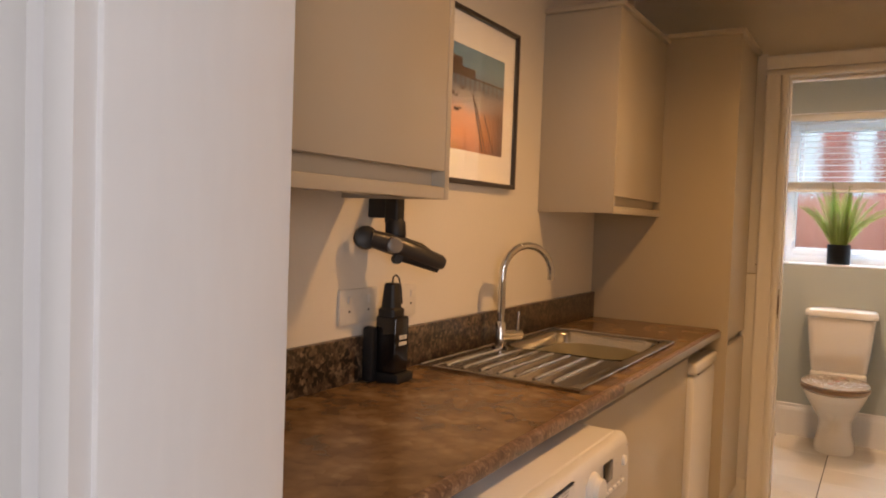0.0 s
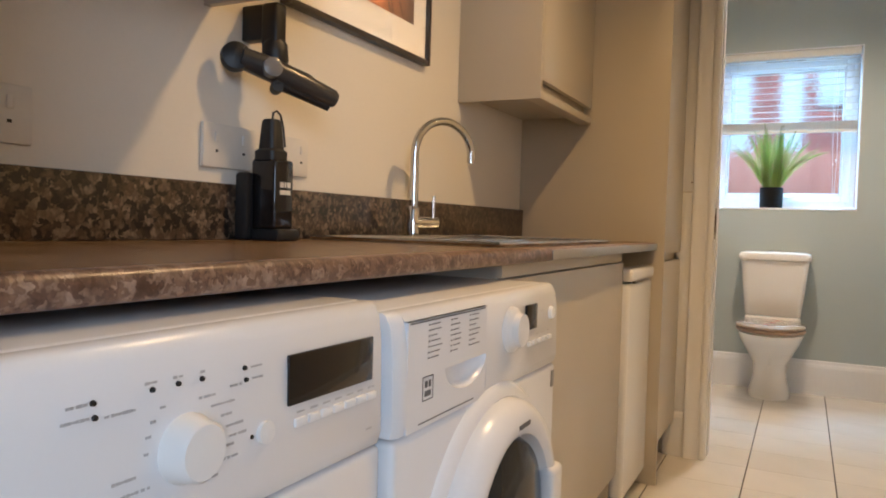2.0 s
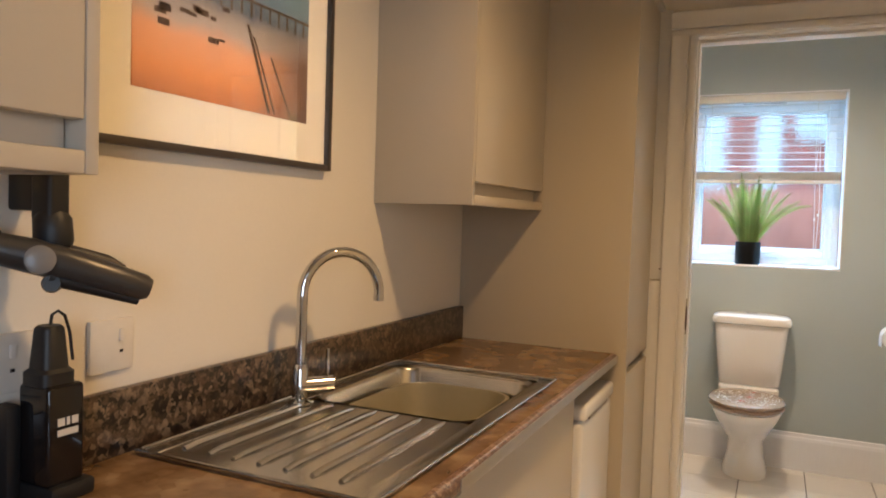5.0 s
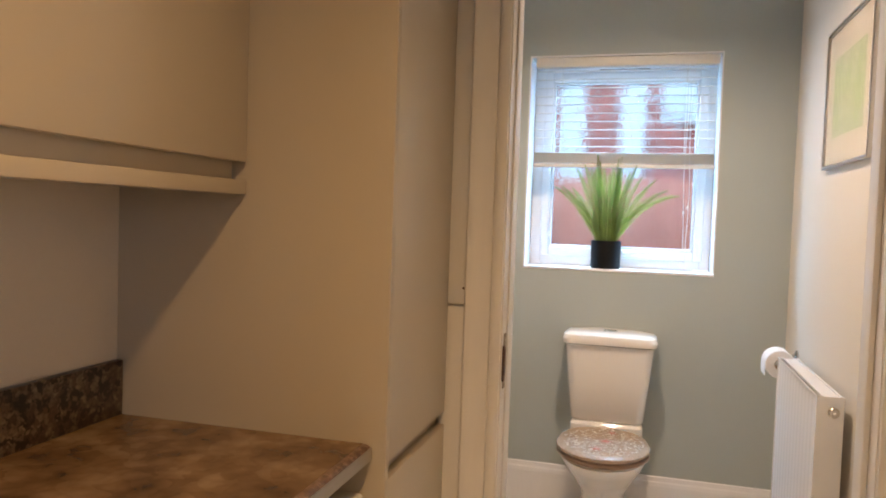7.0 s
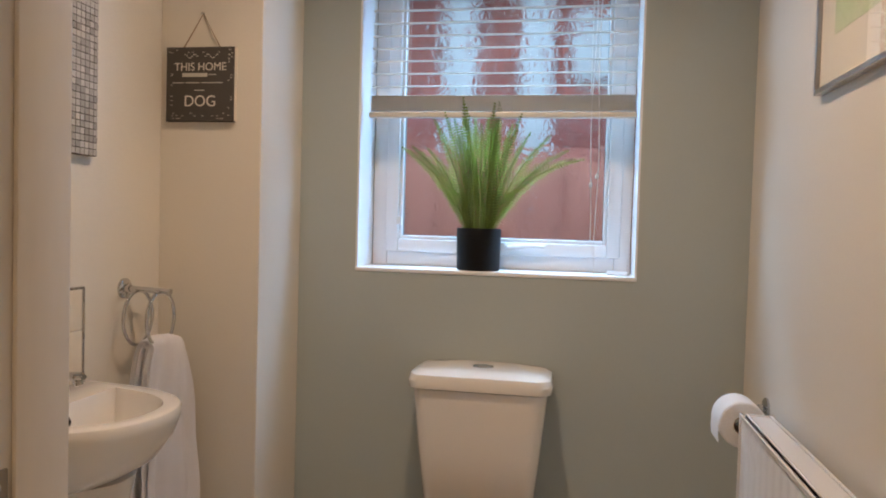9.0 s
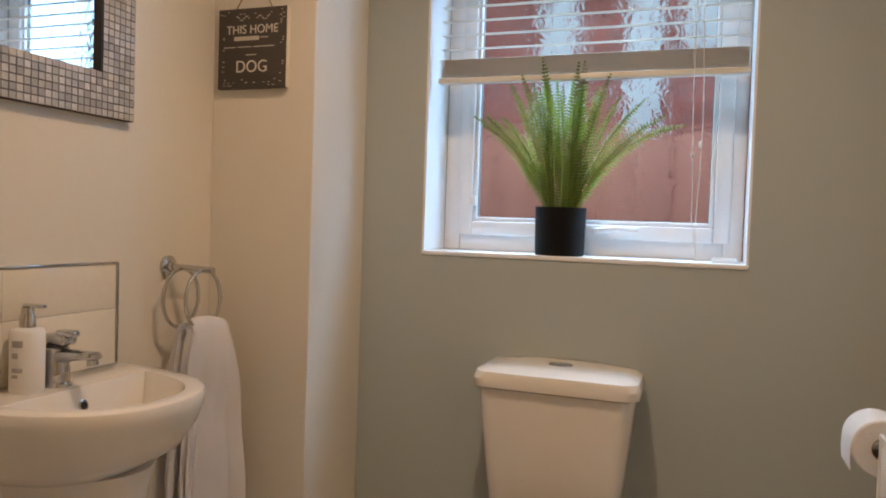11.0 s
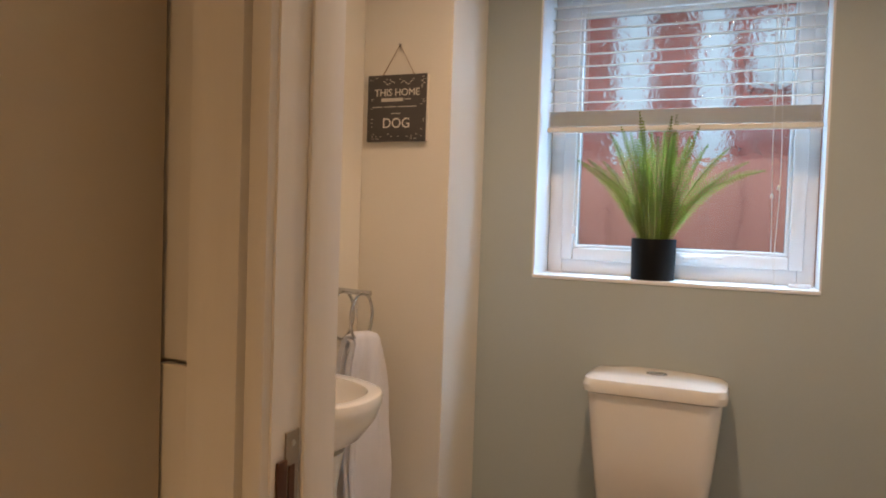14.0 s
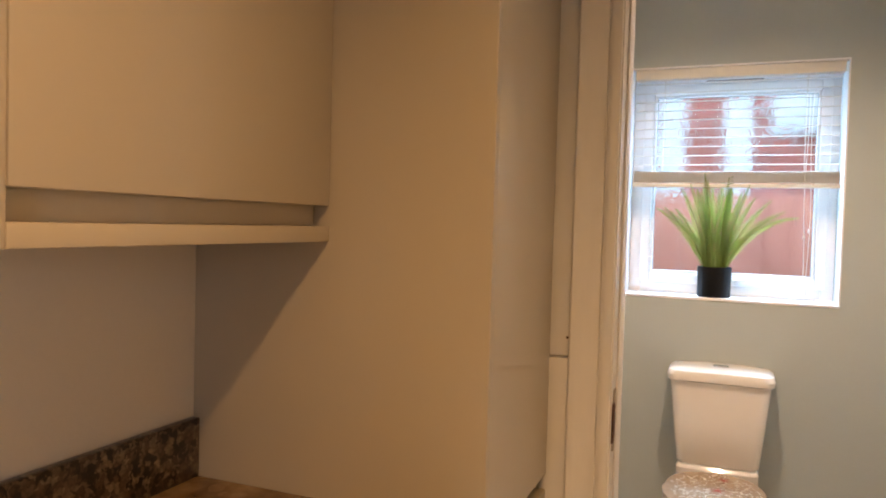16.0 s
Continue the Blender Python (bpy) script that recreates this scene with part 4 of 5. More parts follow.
for p, c in ((0.22, (0.62, 0.26, 0.10)), (0.42, (0.66, 0.34, 0.20)), (0.52, (0.42, 0.36, 0.34)), (0.62, (0.30, 0.27, 0.26)), (0.70, (0.10, 0.13, 0.17)), (0.86, (0.13, 0.22, 0.29))):
    k = el.new(p)
    k.color = (*c, 1)
# wet sand darkens towards the groyne side of the photograph
_ry, _rz, _mu, _dk = (_t.nodes.new("ShaderNode" + k) for k in ("MapRange", "MapRange", "Math", "Mix"))
_ry.inputs["From Min"].default_value, _ry.inputs["From Max"].default_value = 2.10, 2.27
_rz.inputs["From Min"].default_value, _rz.inputs["From Max"].default_value = 1.72, 1.64
_t.links.new(_sp.outputs["Y"], _ry.inputs["Value"])
_t.links.new(_sp.outputs["Z"], _rz.inputs["Value"])
_mu.operation = "MULTIPLY"
_t.links.new(_ry.outputs[0], _mu.inputs[0])
_t.links.new(_rz.outputs[0], _mu.inputs[1])
_dk.data_type = "RGBA"
_dk.inputs["B"].default_value = (0.13, 0.065, 0.045, 1)
_t.links.new(_mu.outputs[0], _dk.inputs["Factor"])
_t.links.new(_cr.outputs[0], _dk.inputs["A"])
_t.links.new(_dk.outputs["Result"], _b.inputs["Base Color"])
_b.inputs["Roughness"].default_value = 0.5
part("print", B(WX + 0.0102, WX + 0.0108, py0, py1, pz0, pz1), ph, pic, "orange beach and blue sky print")
bm = bmesh.new()
XP = WX + 0.0112
box(bm, XP, XP + 0.0004, 1.83, py1, 1.735, 1.741)
box(bm, XP, XP + 0.0004, 1.86, 2.10, 1.741, 1.764)
box(bm, XP, XP + 0.0004, 1.95, 2.02, 1.764, 1.788)
for k in range(16):
    y = 1.835 + k * 0.029
    box(bm, XP, XP + 0.0004, y, y + 0.006, 1.706, 1.735)
for a, w, z in ((2.085, 0.009, 1.69), (2.105, 0.006, 1.67), (2.160, 0.006, 1.64)):
    ring_loft(bm, [[(x, a, z), (x, a + w, z), (x, a + w + 0.07, z - 0.165 + (1.69 - z)), (x, a + 0.07, z - 0.165 + (1.69 - z))] for x in (XP, XP + 0.0004)])
for k in range(18):
    y, z = 1.82 + 0.22 * rp.random(), 1.63 + 0.07 * rp.random()
    box(bm, XP, XP + 0.0004, y, y + 0.012 + 0.02 * rp.random(), z, z + 0.004 + 0.010 * rp.random())
part("pier", bm, mat("pier_print", (0.085, 0.045, 0.03), 0.5), pic, "dark pier and groyne print")
gl = part("glass", B(WX + 0.0125, WX + 0.0140, fy0 + 0.012, fy1 - 0.012, fz0 + 0.012, fz1 - 0.012), CLEAR, pic, smooth=False)
gl.visible_shadow = False

# ---- vacuum cleaner hung on its wall dock ----
vac = thing("stick_vacuum", (WX + 0.02, 1.60, 1.2), "black stick vacuum head hanging under the wall cupboard", "vacuum cleaner")
part("tube", B(-0.965, -0.925, 1.600, 1.634, 1.295, 1.381, bevel=0.007, seg=3), BLACK, vac)
part("neck", lathe(bmesh.new(), (-0.943, 1.618, 1.310), (0.05, 0.03, -1), [(0.018, 0), (0.025, 0.010), (0.026, 0.042), (0.020, 0.055), (0.012, 0.06)], 20), BLACK, vac)
hd = tube(bmesh.new(), [(-0.965, 1.545, 1.262), (-0.94, 1.585, 1.250), (-0.915, 1.625, 1.236), (-0.862, 1.704, 1.204), (-0.857, 1.711, 1.201)], [0.021, 0.024, 0.024, 0.019, 0.014], 20)
part("floor_head", hd, DKGREY, vac, "dark grey roller head")
part("roller_cap", lathe(bmesh.new(), (-0.972, 1.540, 1.262), (0.75, -0.6, 0.15), [(0.027, -0.012), (0.029, 0), (0.027, 0.012), (0.015, 0.016), (0.004, 0.017)], 24), BLACK, vac)
part("pivot", lathe(bmesh.new(), (-0.915, 1.580, 1.246), (0.8, -0.5, 0.1), [(0.019, -0.012), (0.019, 0.006), (0.014, 0.008), (0.004, 0.0085)], 24), GREYPL, vac, "pale grey pivot cap")
part("brush_strip", tube(bmesh.new(), [(-0.925, 1.600, 1.222), (-0.868, 1.700, 1.186)], [0.012, 0.008], 12), BLACK, vac)
part("bumper", tube(bmesh.new(), [(-0.935, 1.622, 1.256), (-0.90, 1.672, 1.240), (-0.888, 1.692, 1.230)], [0.013, 0.011, 0.006], 12), BLACK, vac)
part("wheel", lathe(bmesh.new(), (-0.925, 1.605, 1.212), (0.75, -0.6, 0.1), [(0.011, -0.014), (0.013, 0), (0.011, 0.014)], 18), BLACK, vac)
part("bracket", B(WX, -0.965, 1.604, 1.630, 1.31, 1.381, bevel=0.004), BLACK, vac)

# ---- battery charger ----
ch = thing("battery_charger", (-0.95, 1.63, 0.91), "black battery charger standing on the worktop", "charger")
part("foot", B(-0.985, -0.903, 1.592, 1.662, 0.910, 0.934, bevel=0.006), BLACK, ch)
part("body", B(-0.975, -0.912, 1.592, 1.650, 0.932, 1.072, bevel=0.007, seg=3), BLACKGL, ch)
part("back", B(-0.997, -0.965, 1.570, 1.594, 0.910, 1.045, bevel=0.008), BLACK, ch)
bt = bmesh.new()
ring_loft(bt, [rrect(-0.968 + d, -0.922 - d, 1.594 + d, 1.640 - d, z, 0.012) for d, z in ((-0.003, 1.070), (-0.003, 1.088), (0.002, 1.093), (0.006, 1.148), (0.009, 1.152))])
bt = part("battery", bt, BLACK, ch)
part("loop", tube(bmesh.new(), [(-0.945, 1.618, 1.148), (-0.945, 1.621, 1.166), (-0.943, 1.629, 1.171), (-0.94, 1.637, 1.164), (-0.937, 1.643, 1.14), (-0.934, 1.646, 1.10)], 0.0022, 8), BLACK, bt)
for ya, yb, za, zb in ((1.606, 1.617, 1.016, 1.027), (1.620, 1.625, 1.016, 1.027), (1.628, 1.638, 1.016, 1.027), (1.606, 1.638, 1.002, 1.011)):
    part("label_bar", B(-0.912, -0.9113, ya, yb, za, zb), PALEINK, ch)

# ---- toilet ----
TCX = -0.132
wc = thing("toilet", (TCX, 5.0, 0), "white close-coupled toilet with a decorated seat", "toilet")


def taper(x0, x1, y0, y1, z, r):
    return rrect(x0, x1, y0, y1, z, r, 6)


bm = bmesh.new()
ring_loft(bm, [taper(TCX - a, TCX + a, y, FY - 0.004, z, 0.035) for a, y, z in ((0.148, 5.175, 0.468), (0.153, 5.168, 0.476), (0.168, 5.155, 0.62), (0.184, 5.147, 0.785), (0.185, 5.147, 0.797))])
part("cistern", bm, CERAM, wc)
bm = bmesh.new()
ring_loft(bm, [taper(TCX - a, TCX + a, y, FY - 0.002, z, 0.04) for a, y, z in ((0.185, 5.147, 0.798), (0.196, 5.136, 0.802), (0.199, 5.133, 0.822), (0.193, 5.140, 0.839), (0.174, 5.16, 0.848), (0.10, 5.2, 0.851))])
ld = part("cistern_lid", bm, CERAM, wc)
bm = bmesh.new()
ring_loft(bm, [[(TCX + s * 0.030 * math.cos(t), 5.245 + s * 0.019 * math.sin(t), z) for t in (2 * math.pi * k / 28 for k in range(28))] for s, z in ((1, 0.848), (1, 0.854), (0.9, 0.856), (0.2, 0.8555))])
part("flush_button", bm, CHROME, ld, "chrome dual flush button")


def egg(a, yf, yb, z, n=40, flat=0.35):
    """An oval, blunt at the back, about the toilet's axis."""
    out, cy, h = [], (yf + yb) / 2, (yb - yf) / 2
    for k in range(n):
        t = 2 * math.pi * k / n
        s, c = math.sin(t), math.cos(t)
        w = abs(c) ** (1.0 if s < 0 else 0.7)
        out.append((TCX + a * w * (1 if c > 0 else -1), cy + h * s, z))
    return out


bm = bmesh.new()
ring_loft(bm, [egg(a, f, b, z) for a, f, b, z in ((0.112, 5.0, 5.30, 0.0), (0.113, 4.995, 5.30, 0.03), (0.090, 5.01, 5.27, 0.12), (0.090, 4.99, 5.26, 0.20), (0.125, 4.90, 5.26, 0.27), (0.158, 4.80, 5.27, 0.34), (0.172, 4.735, 5.27, 0.385), (0.176, 4.725, 5.27, 0.40), (0.16, 4.74, 5.26, 0.408))])
part("bowl", bm, CERAM, wc)
bm = bmesh.new()
ring_loft(bm, [taper(TCX - a, TCX + a, y0, FY - 0.006, z, 0.03) for a, y0, z in ((0.10, 5.17, 0.30), (0.150, 5.150, 0.38), (0.152, 5.145, 0.455), (0.146, 5.155, 0.466))])
part("shelf", bm, CERAM, wc)
SEATW = mat("limed_wood_seat", (0.42, 0.29, 0.20), 0.35, vary=0.2, scale=14, fine=80, stretch=(1, 0.2, 1))
bm = bmesh.new()
ring_loft(bm, [egg(a, f, 5.13, z) for a, f, z in ((0.172, 4.725, 0.410), (0.180, 4.715, 0.416), (0.180, 4.715, 0.426), (0.172, 4.722, 0.431))])
part("seat", bm, SEATW, wc, "limed wooden toilet seat")
# closed lid: sand-coloured resin with embedded shells
LIDM = mat("resin_sand_lid", (0.62, 0.48, 0.36), 0.18, vary=0.3, scale=45, fine=220, bump=0.02, fine_vary=0.3, tint=(0.36, 0.27, 0.19), coat=0.5)
bm = bmesh.new()
ring_loft(bm, [egg(a, f, 5.135, z) for a, f, z in ((0.174, 4.72, 0.432), (0.181, 4.712, 0.438), (0.181, 4.712, 0.447), (0.174, 4.72, 0.453), (0.10, 4.80, 0.455))])
lid = part("seat_lid", bm, LIDM, wc, "glittery sand-coloured lid with shells and red starfish")
SHELL = mat("pale_shell_flake", (0.80, 0.74, 0.64), 0.3, vary=0.2, scale=40)
STAR = mat("red_starfish", (0.45, 0.07, 0.05), 0.6, vary=0.2, scale=40)
rs = random.Random(11)
bm = bmesh.new()
for k in range(430):
    a, r = rs.random() * 6.283, math.sqrt(rs.random())
    x, y = TCX + 0.155 * r * math.cos(a), 4.925 + 0.185 * r * math.sin(a)
    s, q = 0.002 + 0.004 * rs.random(), rs.random() * 3
    v = [bm.verts.new((x + s * math.cos(q + j * 1.57) * (1.6 if j % 2 else 0.7), y + s * math.sin(q + j * 1.57) * (1.6 if j % 2 else 0.7), 0.4562)) for j in range(4)]
    bm.faces.new(v)
tagged(part("shell_inlay", bm, SHELL, lid), kind="stuff")
for x, y, s, q in ((TCX + 0.01, 4.93, 0.034, 0.2), (TCX + 0.03, 5.055, 0.028, 0.9), (TCX - 0.02, 4.82, 0.03, 0.5)):
    bm = bmesh.new()
    c = bm.verts.new((x, y, 0.4585))
    rim = [bm.verts.new((x + (s if k % 2 == 0 else s * 0.22) * math.cos(q + k * math.pi / 5), y + (s if k % 2 == 0 else s * 0.22) * math.sin(q + k * math.pi / 5), 0.4566)) for k in range(10)]
    for k in range(10):
        bm.faces.new((c, rim[k], rim[(k + 1) % 10]))
    part("starfish", bm, STAR, lid)
for s in (-1, 1):
    part("hinge", tube(bmesh.new(), [(TCX + s * 0.075, 5.135, 0.412), (TCX + s * 0.075, 5.135, 0.445)], 0.012, 14), CHROME, wc)

# ---- basin ----
BCY = 4.525
bas = thing("wash_basin", (WX, BCY, 0.4), "white ceramic wash basin on a semi pedestal", "basin")


def dee(a, depth, z, x0=WX + 0.001, n=36, back=0.55):
    """A D shape against the wall: half-width a, reach depth."""
    out = []
    for k in range(n + 1):
        t = -math.pi / 2 + math.pi * k / n
        c, s = math.cos(t), math.sin(t)
        out.append((x0 + depth * abs(c) ** 0.80, BCY + a * (abs(s) ** 0.85) * (1 if s > 0 else -1), z))
    return out


bm = bmesh.new()
ring_loft(bm, [dee(a, d, z) for a, d, z in ((0.13, 0.20, 0.708), (0.155, 0.235, 0.720), (0.19, 0.29, 0.752), (0.207, 0.325, 0.80), (0.213, 0.338, 0.835), (0.213, 0.340, 0.852), (0.210, 0.337, 0.859), (0.203, 0.329, 0.862))], cap1=False)
outer, inner = dee(0.203, 0.329, 0.862), []
for x, y, z in outer:
    inner.append((max(min(x - 0.022, 9), WX + 0.112), BCY + (y - BCY) * 0.86, 0.861))
rings = [outer, inner]
for f, z in ((0.97, 0.850), (0.88, 0.80), (0.66, 0.755), (0.2, 0.745)):
    rings.append([(-0.80 + (x + 0.80) * f, BCY + (y - BCY) * f, z) for x, y, _ in inner])
ring_loft(bm, rings, cap0=False)
bmesh.ops.remove_doubles(bm, verts=bm.verts, dist=0.0004)
part("bowl", bm, CERAM, bas)
part("overflow", lathe(bmesh.new(), (WX + 0.1185, BCY, 0.826), (1, 0, 0.25), [(0.011, 0), (0.011, 0.003), (0.008, 0.0035), (0.007, 0.001)], 20), CHROME, bas)
part("overflow_hole", lathe(bmesh.new(), (WX + 0.121, BCY, 0.827), (1, 0, 0.25), [(0.007, 0), (0.006, 0.001)], 16), BLACK, bas)
part("waste", lathe(bmesh.new(), (-0.80, BCY, 0.745), (0, 0, 1), [(0.028, 0), (0.026, 0.004), (0.005, 0.005)], 20), CHROME, bas)
bm = bmesh.new()
ring_loft(bm, [dee(a, d, z) for a, d, z in ((0.070, 0.13, 0.352), (0.088, 0.185, 0.362), (0.096, 0.212, 0.385), (0.101, 0.226, 0.45), (0.106, 0.238, 0.60), (0.112, 0.248, 0.680), (0.122, 0.258, 0.722))])
part("pedestal", bm, CERAM, bas)
lug = lathe(bmesh.new(), (WX + 0.03, BCY - 0.112, 0.694), (0.55, -0.83, 0.0), [(0.030, -0.02), (0.030, 0.004), (0.026, 0.012), (0.015, 0.015), (0.010, 0.012), (0.003, 0.012)], 24)
part("fixing_lug", lug, CERAM, bas)
part("lug_screw", lathe(bmesh.new(), (WX + 0.038, BCY - 0.123, 0.694), (0.55, -0.83, 0.0), [(0.008, 0), (0.007, 0.003), (0.002, 0.004)], 14), WPLAST, bas)

bt = thing("basin_tap", (-0.955, BCY, 0.862), "chrome single-lever basin mixer tap", "tap")
TBY = BCY - 0.012
part("base_ring", lathe(bmesh.new(), (-0.950, TBY, 0.861), (0, 0, 1), [(0.027, 0), (0.027, 0.005), (0.024, 0.009)], 28), CHROME, bt)
part("body", lathe(bmesh.new(), (-0.950, TBY, 0.868), (0, 0, 1), [(0.0225, 0), (0.0225, 0.060), (0.0215, 0.064), (0.019, 0.066)], 32), CHROME, bt)
spout = bmesh.new()
ring_loft(spout, [[(x, TBY + w * math.cos(t), z + h * math.sin(t)) for t in (2 * math.pi * k / 16 for k in range(16))] for x, z, w, h in ((-0.945, 0.917, 0.020, 0.016), (-0.915, 0.921, 0.018, 0.012), (-0.880, 0.924, 0.015, 0.009), (-0.856, 0.925, 0.013, 0.008), (-0.851, 0.924, 0.009, 0.005))])
part("spout", spout, CHROME, bt)
part("aerator", lathe(bmesh.new(), (-0.866, TBY, 0.921), (0.25, 0, -1), [(0.010, 0), (0.010, 0.014), (0.008, 0.015)], 18), CHROME, bt)
part("collar", lathe(bmesh.new(), (-0.950, TBY, 0.933), (0, 0, 1), [(0.019, 0), (0.019, 0.006)], 24), DKGREY, bt)
part("lever", B(-0.974, -0.916, TBY - 0.018, TBY + 0.018, 0.939, 0.960, bevel=0.008, seg=3), CHROME, bt)
part("lever_tip", B(-0.945, -0.905, TBY - 0.012, TBY + 0.012, 0.955, 0.968, bevel=0.005, seg=3), CHROME, bt)

sp = thing("soap_dispenser", (-0.957, 4.455, 0.861), "white soap pump bottle with chrome top", "soap bottle")
part("bottle", lathe(bmesh.new(), (-0.957, 4.455, 0.861), (0, 0, 1), [(0.027, 0), (0.029, 0.003), (0.029, 0.108), (0.026, 0.114), (0.012, 0.118)], 32), WPLAST, sp)
pm = part("pump", lathe(bmesh.new(), (-0.957, 4.455, 0.978), (0, 0, 1), [(0.014, 0), (0.014, 0.020), (0.011, 0.024), (0.011, 0.036), (0.004, 0.037)], 24), CHROME, sp, "chrome pump")
part("nozzle", B(-0.965, -0.918, 4.448, 4.462, 1.014, 1.021, bevel=0.003), CHROME, pm)
bm = bmesh.new()
for k, (za, zb) in enumerate(((0.945, 0.957), (0.925, 0.935), (0.90, 0.908), (0.89, 0.896))):
    ring_loft(bm, [[(-0.957 + 0.0293 * math.cos(t), 4.455 + 0.0293 * math.sin(t), z) for t in (radians(-95 + q * 8) for q in range(6 - k % 2 * 2))] for z in (za, zb)], closed=False)
part("label_print", bm, SOFTINK, sp)

# tiled splashback with metal trim
sb = thing("basin_splashback", (WX, BCY, 0.862), "cream tiled splashback with chrome edge trim above the basin", "splashback")
TY0, TY1, TZ0, TZ1 = 4.314, 4.717, 0.864, 1.080
part("adhesive", B(WX, WX + 0.005, TY0, TY1, TZ0, TZ1), WPLAST, sb)
for a, b in ((TY0 + 0.002, TY0 + 0.1292), (TY0 + 0.130, TY1 - 0.002)):
    for c, d in ((TZ0, 0.9832), (0.984, TZ1 - 0.001)):
        part("tile", B(WX + 0.004, WX + 0.010, a, b, c, d, bevel=0.0006), WTILE, sb)
part("edge_trim", B(WX, WX + 0.012, TY0 - 0.004, TY1 + 0.004, TZ1, TZ1 + 0.005, bevel=0.001), CHROME, sb)
part("edge_trim", B(WX, WX + 0.012, TY0 - 0.004, TY0 + 0.001, TZ0, TZ1), CHROME, sb)
part("edge_trim", B(WX, WX + 0.012, TY1 - 0.001, TY1 + 0.004, TZ0, TZ1), CHROME, sb)

# ---- towel ring and towel ----
tr = thing("towel_ring", (WX, 4.885, 1.066), "chrome double-hoop towel holder on the wall", "towel holder")
part("rose", lathe(bmesh.new(), (WX, 4.885, 1.066), (1, 0, 0), [(0.026, 0), (0.026, 0.006), (0.022, 0.009), (0.012, 0.010), (0.010, 0.02)], 28), CHROME, tr)
part("arm", tube(bmesh.new(), [(WX + 0.005, 4.885, 1.066), (-0.885, 4.885, 1.062)], 0.008, 14), CHROME, tr)


def hoop(x):
    pts = [(x, 4.885 + 0.062 * math.sin(a), 1.062 - 0.069 + 0.069 * math.cos(a)) for a in (2 * math.pi * k / 32 for k in range(33))]
    return tube(bmesh.new(), pts, 0.0045, 10)


for x in (-0.975, -0.912):
    part("hoop", hoop(x), CHROME, tr)

tw = thing("hand_towel", (-0.915, 4.895, 0.40), "white terry hand towel folded over the chrome hoop", "towel")
def drape(y_mid, half, x_bar, r, front, back, fold, seed):
    """Cloth over the hoops: from the front hem up, over the bars and down the back, gathered at the top."""
    b, rows, nv = bmesh.new(), [], 26
    top = 0.928
    path = [(x_bar + r + 0.014 * (1 - f), top - front * (1 - f)) for f in (k / 24 for k in range(24))]
    path += [(x_bar + r * math.cos(a), top + r * math.sin(a)) for a in (math.pi * k / 10 for k in range(11))]
    path += [(x_bar - r - 0.004 * f, top - back * f) for f in (k / 20 for k in range(1, 21))]
    for x, z in path:
        hang = min(1.0, max(0.0, (top - z) / 0.30))
        w = half * (0.66 + 0.34 * hang ** 0.6)
        row = []
        for j in range(nv + 1):
            v = -1 + 2 * j / nv
            wave = fold * (0.45 + 0.75 * hang) * (math.sin(v * 5.2 + seed) + 0.45 * math.sin(v * 11 + 2 * seed + 3 * hang))
            row.append(b.verts.new((x + 0.40 * w * v + wave + 0.004 * math.sin(z * 23 + v * 2), y_mid + w * v + 0.012 * hang * v * v, z - 0.010 * v * v * (1 - hang) - 0.006 * math.sin(v * 3 + seed) * hang)))
        rows.append(row)
    for a, c in zip(rows, rows[1:]):
        for j in range(nv):
            b.faces.new((a[j], a[j + 1], c[j + 1], c[j]))
    return b


for name, args in (("outer_fold", (4.892, 0.073, -0.914, 0.022, 0.497, 0.46, 0.0065, 0.6)), ("inner_fold", (4.886, 0.070, -0.915, 0.010, 0.485, 0.40, 0.0030, 0.6))):
    cloth = part(name, drape(*args), TOWEL, tw)
    pile = cloth.modifiers.new("pile", "SOLIDIFY")
    pile.thickness, pile.offset = 0.007, 0.0
    cloth.modifiers.new("selvedge", "EDGE_SPLIT").split_angle = radians(50)
# ---- hanging sign ----
sg = thing("hanging_sign", (-0.893, 5.04, 1.51), "grey slate-look hanging sign with white lettering", "sign")
part("board", B(-0.993, -0.795, 5.027, 5.0415, 1.510, 1.709, bevel=0.002), SLATE, sg)
part("board_edge", B(-0.7948, -0.7935, 5.028, 5.041, 1.511, 1.708), MOUNT, sg)
part("hanger", tube(bmesh.new(), [(-0.945, 5.033, 1.709), (-0.893, 5.039, 1.80), (-0.84, 5.033, 1.709)], 0.0016, 6), TWINE, sg)
part("nail", lathe(bmesh.new(), (-0.893, 5.042, 1.80), (0, -1, 0), [(0.002, 0), (0.002, 0.008), (0.004, 0.009), (0.001, 0.010)], 10), ALU, sg)


def words(body, size, x, z, parent, width):
    cu = bpy.data.curves.new("lettering", "FONT")
    cu.body, cu.size, cu.align_x, cu.align_y, cu.extrude = body, size, "CENTER", "CENTER", 0.0004
    tmp = new("tmp", cu)
    bpy.context.view_layer.update()
    me = bpy.data.meshes.new_from_object(tmp.evaluated_get(bpy.context.evaluated_depsgraph_get()))
    bpy.data.objects.remove(tmp)
    xs = [v.co.x for v in me.vertices]
    k = width / (max(xs) - min(xs))
    me.transform(Matrix.Translation((x, 5.0262, z)) @ Euler((radians(90), 0, 0)).to_matrix().to_4x4() @ Matrix.Diagonal((k, 1, 1, 1)))
    me.materials.append(MOUNT)
    o = new("lettering", me)
    o.parent = parent
    o.matrix_parent_inverse = Matrix.Translation(-Vector(parent.location))


